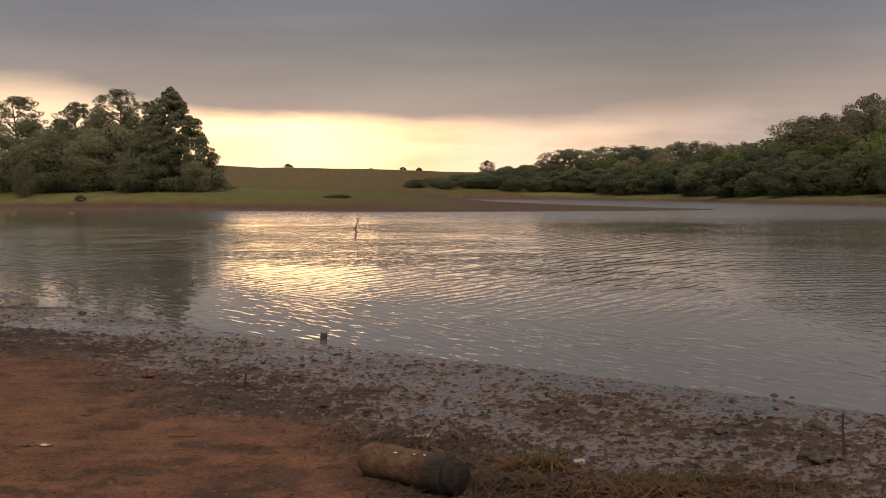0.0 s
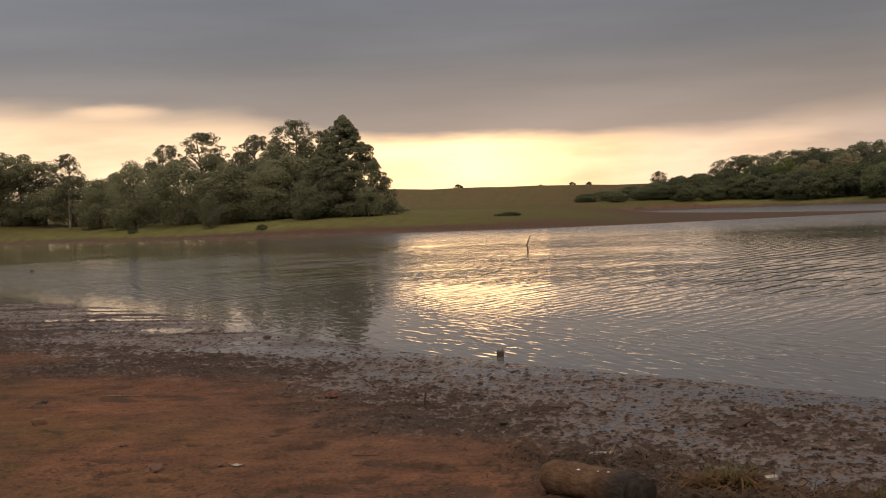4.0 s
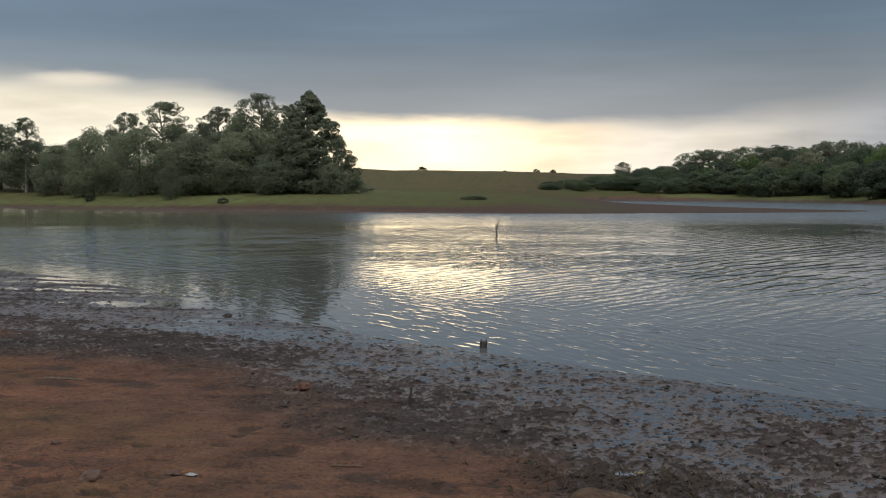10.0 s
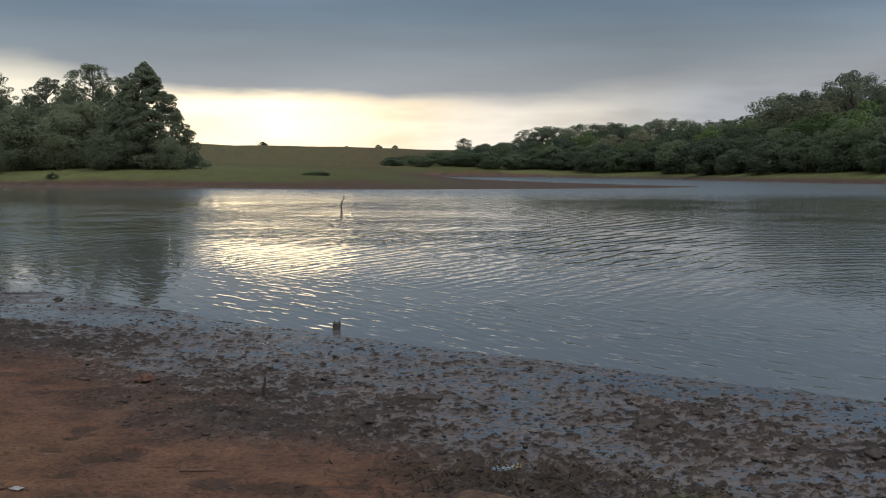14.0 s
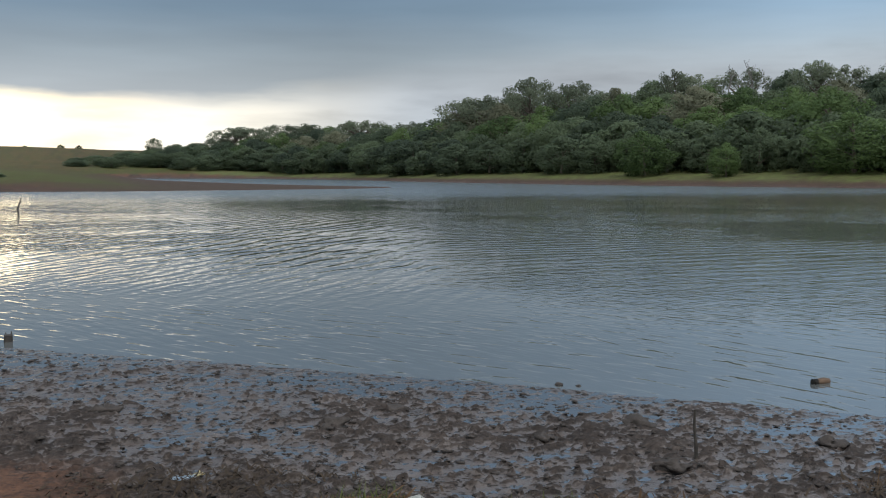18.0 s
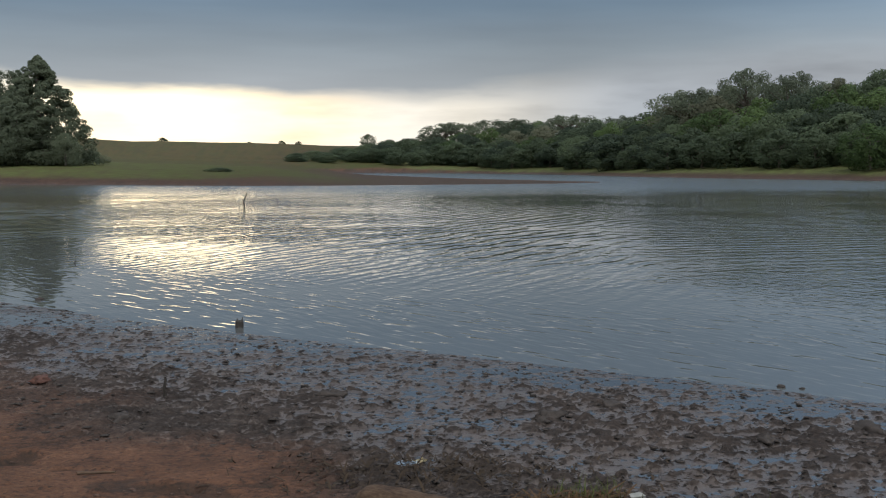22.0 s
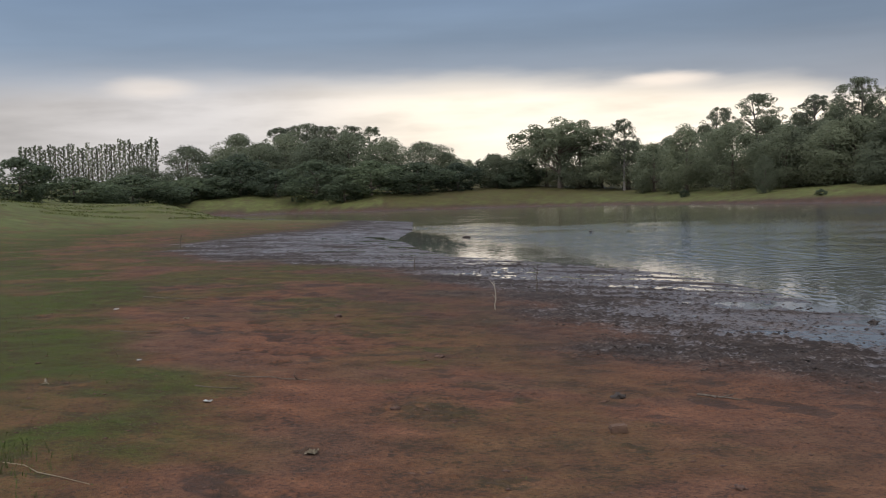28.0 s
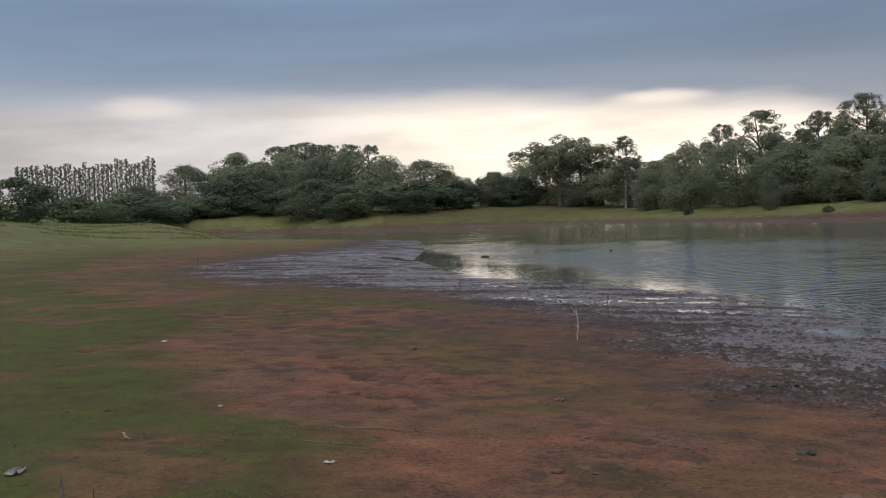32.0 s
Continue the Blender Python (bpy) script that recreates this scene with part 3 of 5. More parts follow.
def surface(x, y, full=True):
    """The ground in detail: height, grass, mud and wet (0 to 1) at arrays of places."""
    x, y = np.asarray(x, float), np.asarray(y, float)
    z, d, far = land(x, y)
    near = ~far
    R = np.hypot(x + 1.0, y - 1.5)
    fade = 1 - smooth(R, 30, 60)
    mw = mud_width(x)
    wob = fbm(x * 0.55, y * 0.55, 4, 21) - 0.5
    mud = np.where(near, 1 - smooth(d + wob * 3.0, mw - 0.9, mw + 0.7), np.maximum(0.6 * (1 - smooth(d + wob * 2, 0.6, 2.2)), 0.30 * on_spit(x, y) * smooth(x, -10, 12)))
    mud = np.where(d < 0, 1.0, mud)
    gedge = np.interp(-x, [7, 11, 16, 21, 35, 50, 90], [9.7, 10.1, 11.2, 12.3, 13.6, 15.5, 18])
    patch = fbm(x * 0.8, y * 0.8, 4, 31)
    speck = fbm(x * 3.1, y * 3.1, 3, 33)
    g_near = smooth(d + wob * 2.2 + (patch - 0.5) * 1.8, gedge - 0.7, gedge + 0.9) * (0.45 + 0.55 * smooth(patch, 0.30, 0.50)) * smooth(-x, 0.5, 3.5)
    g_near = np.maximum(g_near, 0.55 * smooth(speck + (patch - 0.5) * 0.7, 0.54, 0.68) * smooth(d, 5.0, 8.0) * smooth(-x, 2.0, 9.0) * (1 - 0.85 * smooth(d, gedge - 2.2, gedge - 1.2)))
    g_near = np.maximum(g_near, (0.26 + 0.45 * smooth(-x, 9, 18)) * smooth(patch + 0.25 * wob, 0.38, 0.58) * smooth(d, 4.5, 7.0) * smooth(-x, 1.5, 5.0) * (1 - 0.8 * smooth(d, gedge - 1.8, gedge - 1.0) * (1 - smooth(-x, 13, 17))))
    g_near = np.maximum(g_near, 0.85 * smooth(R, 70, 100) * smooth(d + wob * 2, 2.0, 6.0) * smooth(-x, 40, 60))
    spit = on_spit(x, y)
    strip = 1.0 + 1.8 * (1 - smooth(x, 15, 50)) * smooth(x, -65, -25) + 1.3 * smooth(x, 40, 60)
    g_far = smooth(d + wob * 1.5, strip + 13 * spit, strip * 1.9 + 24 * spit) * (0.72 + 0.28 * smooth(patch, 0.35, 0.6))
    g_far = np.maximum(g_far, 0.62 * spit * smooth(d, 2.5, 6.0) * (1 - 0.85 * smooth(x, -4, 8)))
    grass = np.where(near, g_near, g_far)
    # lumps: churned mud with water standing in the hollows; scuffed earth; tussocky grass
    u, v = x * 0.80 + y * 0.60, y * 0.80 - x * 0.60
    lump = 0.20 * fbm(u * 3.4, v * 4.2, 3, 41) + 0.34 * fbm(u * 8.5, v * 11, 3, 45) + 0.46 * fbm(u * 17, v * 23, 2, 48)
    streaks = smooth(R, 9, 22) * (fbm(u * 0.35 + 7, v * 1.3, 4, 65) - 0.5)
    bias = 0.30 * (fbm(x * 0.7, y * 0.7, 3, 61) - 0.5) + 0.12 * (fbm(u * 1.6, v * 3.0, 2, 63) - 0.5) - 0.42 * streaks + 0.08 * smooth(d, mw * 0.45, mw) * (1 + smooth(-x, 5, 12)) - 0.19 * (1 - smooth(d, 0.4, 3.4)) * (0.55 + 0.45 * smooth(-x, 0, 5))
    soften = 0.06 * smooth(R, 10, 22)
    raised = smooth(lump + bias, 0.515 - soften, 0.553 + soften)
    pool = 1 - smooth(lump + bias - 0.05 * smooth(x, 0, 4), 0.335, 0.375)
    puddle = 1 - smooth(np.hypot((x + 6.12) / 0.42, (y - 17.08) / 0.40), 0.82, 1.02)
    h_mud = raised * (0.011 + 0.085 * np.maximum(lump + bias - 0.5, 0) + 0.07 * np.maximum(fbm(u * 16, v * 16, 2, 51) - 0.5, 0)) + (1 - raised) * (1 - pool) * 0.016 * (fbm(u * 14, v * 20, 2, 53) - 0.4) - 0.006 * pool
    h_mud = h_mud * (1 - puddle) - 0.012 * puddle
    scuff = np.maximum(fbm(x * 2.3, y * 3.4, 5, 71) - 0.545, 0) * smooth(fbm(x * 0.6, y * 0.6, 2, 72), 0.40, 0.60)
    dug = 0.0
    for cx, cy, cr in SCUFFS:
        dug = np.maximum(dug, 1 - smooth(np.hypot(x - cx, (y - cy) * 1.3) / cr + 0.9 * (fbm(x * 9, y * 12, 3, 77) - 0.5), 0.55, 1.0))
    clump = fbm(x * 11, y * 13, 3, 78)
    dug = dug * smooth(clump, 0.36, 0.52)
    hoof = np.maximum(fbm(x * 4.2, y * 5.0, 2, 73) - 0.64, 0) * smooth(fbm(x * 0.7, y * 0.7, 2, 74), 0.45, 0.65)
    h_earth = dug * (clump - 0.5) * 0.10 + (fbm(x * 3.2, y * 3.2, 4, 81) - 0.5) * 0.024 - scuff * 0.10 - hoof * 0.22 + np.maximum(fbm(x * 10, y * 10, 2, 83) - 0.66, 0) * 0.07
    h_grass = (fbm(x * 2.2, y * 2.2, 4, 91) - 0.5) * 0.05
    ampl = np.where(d < 0, 0.25, smooth(d, -0.1, 1.4) * 0.75 + 0.25)
    z = z + fade * (mud * h_mud * ampl + (1 - mud) * ((1 - grass) * h_earth + grass * h_grass))
    wet = mud * np.where(near, ((1 - raised) * 0.72 + 0.28 * pool) * (1 - 0.8 * smooth(d, mw - 1.6, mw + 0.2)), 0.3)
    bearing = np.degrees(np.arctan2(-x, y))
    field = np.maximum(smooth(R, 178, 212) * smooth(bearing, 0.3, 2.0), smooth(R, 330, 380)) * (bearing < 40)
    grass = grass * (1 - 0.32 * field)
    sheen = np.clip(1.0 - 0.74 * d / mw + 3.2 * (fbm(u * 0.55 + 3, v * 2.0, 5, 67) - 0.5), 0.04, 1.0) * (0.5 + 0.5 * (1 - raised))
    sheen = sheen * (1 - 0.55 * smooth(R, 48, 85))
    k = smooth(R, 13, 24)
    wet = np.where(near, wet * (1 - k) + mud * sheen * k, wet)
    wet = np.maximum(wet, puddle)
    damp = 0.6 * (1 - smooth(d + wob * 3.5, mw + 0.2, mw + 3.4)) * smooth(-x, 3, 8) * np.where(near, 1.0, 0.0)
    dark = np.clip(damp + np.where(far, 0.95 * (1 - smooth(R, 240, 280)), 0.0) + dug * 0.95 + scuff * 9 + hoof * 8 + 0.42 * field, 0, 1) * (1 - mud)
    lush = np.where(far, 1.0, np.maximum(smooth(d, gedge, gedge + 9), smooth(R, 65, 95))) * (1 - 0.45 * field) * (1 - 0.75 * np.where(far, smooth(x, -45, 0) * (x < np.interp(y, [100, 120, 165, 200, 275], [42, 42, 36, 32, 20])), 0))
    return z, grass, mud, np.clip(wet, 0, 1), dark, d, lush


def top_z(x, y):
    return float(surface([x], [y])[0][0])


def build_ground():
    sector = np.arange(-48, 68, 0.16)
    rest = np.arange(68, 312, 4.0)
    ang = np.radians(np.concatenate([sector, rest]))
    rad = np.concatenate([np.linspace(0.0005, 3.4, 13), np.geomspace(3.5, 5.4, 44), np.geomspace(5.42, 16.5, 285), np.geomspace(16.6, 42, 105), np.geomspace(42.6, 320, 150), np.geomspace(326, 4200, 44)])
    A, R = np.meshgrid(ang, rad)
    x, y = -1.0 - R * np.sin(A), 1.5 + R * np.cos(A)
    z, grass, mud, wet, dark, d, lush = surface(x, y)
    n_r, n_a = x.shape
    V = np.stack([x, y, z], -1).reshape(-1, 3)
    i, j = np.meshgrid(np.arange(n_r - 1), np.arange(n_a), indexing="ij")
    j2 = (j + 1) % n_a
    F = np.stack([i * n_a + j, i * n_a + j2, (i + 1) * n_a + j2, (i + 1) * n_a + j], -1).reshape(-1, 4)[:, ::-1]
    me = mesh_of("ground", V, F, M_GROUND, True)
    att = me.color_attributes.new("zone", "FLOAT_COLOR", "POINT")
    att.data.foreach_set("color", np.stack([grass, mud, wet, 1 - dark], -1).astype(np.float32).ravel())
    att = me.attributes.new("lush", "FLOAT", "POINT")
    att.data.foreach_set("value", lush.astype(np.float32).ravel())
    return tagged(new("ground", me), "reddish lake shore, wet grey mud, grass banks and fields", "ground", kind="structure")


build_ground()


def build_water():
    me = mesh_of("water", [(-220, -30, 0), (130, -30, 0), (130, 290, 0), (-220, 290, 0)], [(0, 1, 2, 3)], M_WATER)
    return tagged(new("water", me), "rippled grey lake water mirroring the bright evening sky", "lake", kind="structure")


build_water()


# ---------------------------------------------------------------- trees
def part(name, me, parent, label=""):
    ob = new(name, me)
    ob.parent = parent
    return tagged(ob, label)


def leaf_mesh(name, rng, clumps, per, size, mat, droop=0.0):
    """A crown of small bent leaves, grouped in clumps (x, y, z, radius)."""
    c = np.repeat(np.array(clumps, float), per, axis=0)
    n = len(c)
    w = rng.normal(size=(n, 3))
    w /= np.linalg.norm(w, axis=1)[:, None]
    w[:, 2] = np.abs(w[:, 2]) * rng.choice([1, 1, -1], n) * 0.8
    p = c[:, :3] + w * (c[:, 3] * rng.uniform(0.45, 1.0, n) ** 0.4)[:, None]
    nrm = w + rng.normal(size=(n, 3)) * 0.38 + np.array([0, 0, 0.30])
    nrm /= np.linalg.norm(nrm, axis=1)[:, None]
    t = np.cross(nrm, rng.normal(size=(n, 3)))
    t /= np.linalg.norm(t, axis=1)[:, None]
    b = np.cross(nrm, t)
    s = (size * rng.uniform(0.6, 1.35, n))[:, None]
    V = np.stack([p - t * s, p + t * s * 0.6 - b * s * 0.75 - nrm * s * 0.2, p + t * s * 0.6 + b * s * 0.75 - nrm * s * 0.2], 1)
    V[:, :, 2] -= droop * rng.uniform(0, 1, n)[:, None] * s
    me = mesh_of(name, V.reshape(-1, 3), np.arange(3 * n).reshape(-1, 3), mat, True)
    # leaves shade softly, by the bough they belong to
    mid = np.array(clumps, float)[:, :3].mean(0)
    out = p - mid
    out /= np.linalg.norm(out, axis=1)[:, None] + 1e-6
    soft = w * 0.55 + out * 0.55 + nrm * 0.35
    soft /= np.linalg.norm(soft, axis=1)[:, None] + 1e-6
    me.normals_split_custom_set_from_vertices(np.repeat(soft, 3, axis=0).tolist())
    return me


def tube_arrays(path, radii, sides=7):
    path = np.array(path, float)
    V, F = [], []
    for k, (p, r) in enumerate(zip(path, radii)):
        d = path[min(k + 1, len(path) - 1)] - path[max(k - 1, 0)]
        d /= np.linalg.norm(d) + 1e-9
        s = np.cross(d, (1, 0.1, 0) if abs(d[2]) > 0.7 else (0, 0, 1))
        s /= np.linalg.norm(s)
        t = np.cross(d, s)
        for q in range(sides):
            a = 2 * math.pi * q / sides
            V.append(p + r * (math.cos(a) * s + math.sin(a) * t))
    for k in range(len(path) - 1):
        for q in range(sides):
            q2 = (q + 1) % sides
            F.append((k * sides + q, k * sides + q2, (k + 1) * sides + q2, (k + 1) * sides + q))
    return V, F


def tubes_mesh(name, tubes, mat, sides=7):
    V, F = [], []
    for path, radii in tubes:
        v, f = tube_arrays(path, radii, sides)
        o = len(V)
        V += v
        F += [tuple(i + o for i in q) for q in f]
    return mesh_of(name, V, F, mat, True)


def trunk_tubes(rng, height, radius, clumps, limbs):
    """A bent, tapered trunk, and limbs that reach out to some of the clumps."""
    bend = rng.normal(size=2) * height * 0.03
    main = [(bend[0] * t * t, bend[1] * t * t, height * t - 0.25 * (t == 0)) for t in (0, 0.15, 0.4, 0.7, 1.0)]
    out = [(main, [radius * 1.5, radius, radius * 0.8, radius * 0.55, radius * 0.15])]
    for k in rng.permutation(len(clumps))[:limbs]:
        x, y, z, r = clumps[k]
        z0 = min(height * 0.8, max(height * 0.25, z - 0.45 * math.hypot(x, y) - 0.5))
        s = (z0 / height) ** 2
        a = np.array((bend[0] * s, bend[1] * s, z0))
        e = np.array((x, y, z))
        out.append(([a, a * 0.55 + e * 0.45 + (0, 0, 0.12 * r), e], [radius * 0.5, radius * 0.3, radius * 0.08]))
    return out


def make_tree(name, seed, clumps, trunk_h, trunk_r, per, size, leaf, bark, limbs=9, droop=0.0):
    rng = np.random.default_rng(seed)
    ob = new(name)
    part("trunk", tubes_mesh("trunk", trunk_tubes(rng, trunk_h, trunk_r, clumps, limbs), bark), ob)
    part("crown", leaf_mesh("crown", rng, clumps, per, size, leaf, droop), ob)
    return ob


def round_clumps(rng, h, w, low, n, r0):
    """Clumps over a domed crown of height h, width w, that starts at height low; uneven."""
    out = []
    lobes = rng.uniform(0.62, 1.22, 8)
    while len(out) < n:
        a = rng.uniform(0, 2 * math.pi)
        q = rng.uniform(0, 1)
        lob = lobes[int(a / (2 * math.pi) * 8) % 8]
        rad = w / 2 * lob * math.sqrt(max(0.02, 1 - (2 * abs(q - 0.42)) ** 2.2 * 0.9))
        k = rng.uniform(0.25, 1) ** 0.5
        r = r0 * rng.uniform(0.7, 1.25)
        rad = max(0, rad * k - r * 0.15)
        out.append((math.cos(a) * rad, math.sin(a) * rad, low + (h - low - r * 0.7) * q, r))
    return out


def euc_clumps(rng, h, w, low, n):
    out = []
    for k in range(n):
        q = rng.uniform(0, 1)
        a = rng.uniform(0, 2 * math.pi)
        rad = w / 2 * min(1.0, max(0.0, 1.03 - q) / 0.38) ** 0.5 * (0.55 + 0.45 * min(1.0, q / 0.4)) * rng.uniform(0.2, 1) ** 0.7
        out.append((math.cos(a) * rad, math.sin(a) * rad, low + (h - low - 0.6) * q, rng.uniform(0.32, 0.75)))
    return out


def cone_clumps(rng, h, w, low, n):
    out = []
    for k in range(n):
        q = rng.uniform(0, 1) ** 1.15
        a = rng.uniform(0, 2 * math.pi)
        rad = w / 2 * (1 - q ** 1.5) ** 0.85 * rng.uniform(0.05, 1.0) ** 0.5
        out.append((math.cos(a) * rad, math.sin(a) * rad, low + (h - low) * q - 0.1 * rad, 0.42 + 0.5 * (1 - q)))
    return out


protos = {}


def proto(key, build):
    if key not in protos:
        protos[key] = build()
        protos[key]["used"] = 0
    return protos[key]


def stand(ob_key, build, x, y, top, width, base_h, base_w, turn, label, group, category="tree", sink=0.15):
    """Set a tree of the given kind so that its top is at height top and it is width across."""
    p = proto(ob_key, build)
    z = ground_z(x, y) - sink
    sz, sxy = (top - z) / base_h, width / base_w
    m = pose(x, y, z, 0, 0, turn) @ Matrix.Diagonal((sxy, sxy, sz, 1))
    if p["used"] == 0:
        p.matrix_basis = m
        p["used"] = 1
        ob = p
    else:
        keep = tuple(p.scale)
        ob = copy_thing(p, m @ Matrix.Diagonal((1 / keep[0], 1 / keep[1], 1 / keep[2], 1)))
    return tagged(ob, label, category, group)


def build_round(seed, leaf, n=86, per=80, size=0.19, low=0.7):
    rng = np.random.default_rng(seed)
    return make_tree("broadleaf_tree", seed, round_clumps(rng, 10, 9, low, n, 1.4), 7.5, 0.24, per, size, leaf, M_BARK)


def build_bushy(seed, leaf):
    rng = np.random.default_rng(seed)
    return make_tree("bushy_tree", seed, round_clumps(rng, 8, 8, 0.2, 70, 1.2), 5, 0.18, 66, 0.21, leaf, M_BARK, 6)


def build_umbrella(seed, leaf, n=26, deep=0.0, per=190):
    rng = np.random.default_rng(seed)
    cl = []
    for k in range(n):
        a, q = rng.uniform(0, 2 * math.pi), rng.uniform(0, 1) ** 0.6
        cl.append((math.cos(a) * q * 4.6, math.sin(a) * q * 4.6, 8.6 - 1.9 * q * q + rng.uniform(-0.9 - deep, 0.4), rng.uniform(0.6, 1.15)))
    return make_tree("spreading_tree", seed, cl, 7.2, 0.25, per, 0.125, leaf, M_BARK, 14)


def build_euc(seed):
    rng = np.random.default_rng(seed)
    return make_tree("eucalyptus_tree", seed, euc_clumps(rng, 15, 7.6, 5.0, 170), 14.0, 0.24, 84, 0.10, M_LEAF_GREY, M_PALE_BARK, 20, 0.8)


def build_cone(seed):
    rng = np.random.default_rng(seed)
    return make_tree("conical_tree", seed, cone_clumps(rng, 14, 12.0, 0.4, 420), 13.4, 0.35, 110, 0.14, M_LEAF_DARK, M_BARK, 14, 0.4)


def build_pine(seed):
    rng = np.random.default_rng(seed)
    cl = []
    for k in range(120):
        q = (k + rng.uniform(0, 1)) / 120
        a = rng.uniform(0, 2 * math.pi)
        rad = rng.uniform(0.1, 1) * (0.5 + 1.5 * q - 1.35 * q * q)
        cl.append((math.cos(a) * rad, math.sin(a) * rad, 3.2 + 12.4 * q, rng.uniform(0.2, 0.38)))
    return make_tree("slender_tree", seed, cl, 15.6, 0.16, 16, 0.17, M_LEAF_DARK, M_BARK, 14)


T_GROVE, T_WOOD, T_FOREST = "grove on the far bank", "woods at the bay's end", "forest on the hillside"
trng = np.random.default_rng(77)


def turn():
    return float(trng.uniform(0, 360))


def bank_distance(bearing):
    """How far the shore beyond the water is, at a bearing (degrees, left of north); past the bay's end, the meadow's edge."""
    r = np.arange(420, 60, -1.0)
    lake = in_lake(-r * math.sin(radians(bearing)), r * math.cos(radians(bearing)))
    return float(r[lake][0]) if lake.any() and bearing < 44 else float(np.interp(bearing, [44, 46, 50, 53, 56, 61], [214, 216, 222, 205, 176, 150]))


def stand_at(key, build, bearing, top, width, back, size, label, group):
    """A tree at a bearing, back metres behind the shore; its top and its width in degrees."""
    r = bank_distance(bearing) + back
    x, y = -r * math.sin(radians(bearing)), r * math.cos(radians(bearing))
    return stand(key, build, x, y, 2.0 + r * math.tan(radians(top)), r * radians(width) * 1.08, size[0], size[1], turn(), label, group)


# the grove: eucalypts, a tall conical tree, and broad dark trees below them
for b, e, w, k, s in [(21.09, 4.73, 2.4, 38, 1), (18.42, 4.51, 2.3, 36, 2), (16.46, 5.24, 2.45, 34, 3), (14.89, 4.67, 1.7, 32, 1), (22.92, 4.16, 1.7, 42, 2)]:
    stand_at(("euc", s), lambda: build_euc(100 + s), b, e, w, k, (15, 7), "tall eucalyptus with a sparse see-through grey-green crown", T_GROVE)
stand_at(("cone", 1), lambda: build_cone(7), 13.9, 5.15, 5.3, 26, (14, 12.5), "tall dense dark green conical tree", T_GROVE)
for b, e, w, k, s in [(24.62, 3.3, 3.0, 22, 0), (22.37, 3.4, 3.7, 26, 1), (19.94, 3.05, 3.9, 24, 2), (18.02, 3.2, 5.0, 30, 3), (14.97, 3.0, 3.6, 22, 0), (16.7, 3.4, 3.9, 26, 1), (17.66, 3.1, 3.4, 24, 2), (27.48, 2.62, 3.9, 36, 3),
                      (29.93, 3.0, 3.0, 34, 0), (31.6, 3.1, 3.0, 33, 2), (26.2, 2.5, 2.6, 24, 1), (12.75, 1.6, 1.7, 22, 3)]:
    stand_at(("round", s), lambda: build_round(20 + s, M_LEAF_DARK, 96, 135, 0.135), b, e, w, k, (10, 9), "broad dark green tree with a dense rounded crown", T_GROVE)
for b, e, w, k, s in [(23.6, 3.3, 2.6, 40, 1), (20.6, 3.75, 2.8, 40, 0), (19.2, 3.6, 2.6, 38, 3), (17.5, 4.0, 2.8, 36, 2), (15.8, 4.1, 2.8, 34, 0), (14.6, 4.2, 2.4, 32, 1), (25.4, 2.7, 2.4, 38, 3), (28.8, 2.6, 2.6, 40, 1), (33.0, 2.4, 2.2, 34, 0)]:
    stand_at(("round", s), None, b, e, w, k, (10, 9), "tall dark tree standing deep in the grove", T_GROVE)
stand_at(("umb", 0), lambda: build_umbrella(31, M_LEAF_DARK, 64, 1.6), 30.91, 3.75, 5.0, 30, (9, 10.5), "wide spreading tree with an open domed crown", T_GROVE)
stand_at(("euc", 2), None, 27.68, 3.81, 1.5, 30, (15, 7), "slim eucalyptus with a tufted crown", T_GROVE)
for b, e, w, k, s in [(34.14, 2.22, 1.7, 22, 1), (35.56, 1.93, 1.0, 60, 2), (11.5, 0.72, 1.5, 45, 0), (20.85, 1.6, 0.95, 14, 1)]:
    stand_at(("round", s), None, b, e, w, k, (10, 9), "small round-crowned tree on the far bank", T_GROVE)

# woods at the end of the bay
for b, e, w, k, s in [(39.72, 3.22, 3.2, 42, 0), (37.9, 3.0, 3.3, 34, 1), (41.74, 3.5, 3.7, 46, 2), (47.29, 3.61, 3.4, 40, 3), (44.89, 3.55, 3.7, 44, 0), (49.86, 3.13, 3.0, 40, 1), (52.12, 2.09, 3.2, 40, 2), (43.2, 3.3, 3.5, 40, 3), (46.2, 3.2, 3.2, 34, 1), (36.6, 2.3, 2.4, 36, 2)]:
    stand_at(("round", s), None, b, e, w, k, (10, 9), "tall dark broadleaf tree in a dense wood", T_WOOD)
for b, e, w, k, s in [(57.68, 2.65, 3.2, 4, 0), (55.21, 1.64, 3.8, 6, 1), (52.49, 1.69, 4.0, 10, 2), (49.68, 1.49, 3.8, 14, 0), (47.3, 2.59, 3.4, 20, 1), (45.5, 1.79, 2.6, 14, 2), (43.42, 2.18, 3.5, 14, 0), (40.62, 2.07, 3.7, 16, 1), (38.16, 1.94, 3.4, 14, 2),
                      (36.14, 1.8, 2.3, 18, 0), (34.38, 2.2, 2.2, 26, 1), (32.8, 1.9, 2.0, 26, 2), (60.5, 2.6, 3.6, 4, 1), (51.0, 1.3, 2.4, 8, 1), (54.0, 1.2, 2.2, 4, 2), (48.4, 1.5, 2.4, 12, 2), (42.0, 1.4, 2.0, 10, 2), (33.5, 1.3, 1.6, 20, 0)]:
    stand_at(("bush", s), lambda: build_bushy(40 + s, M_LEAF), b, e, w, k, (8, 8), "low bushy green tree, leafy to the ground", T_WOOD)
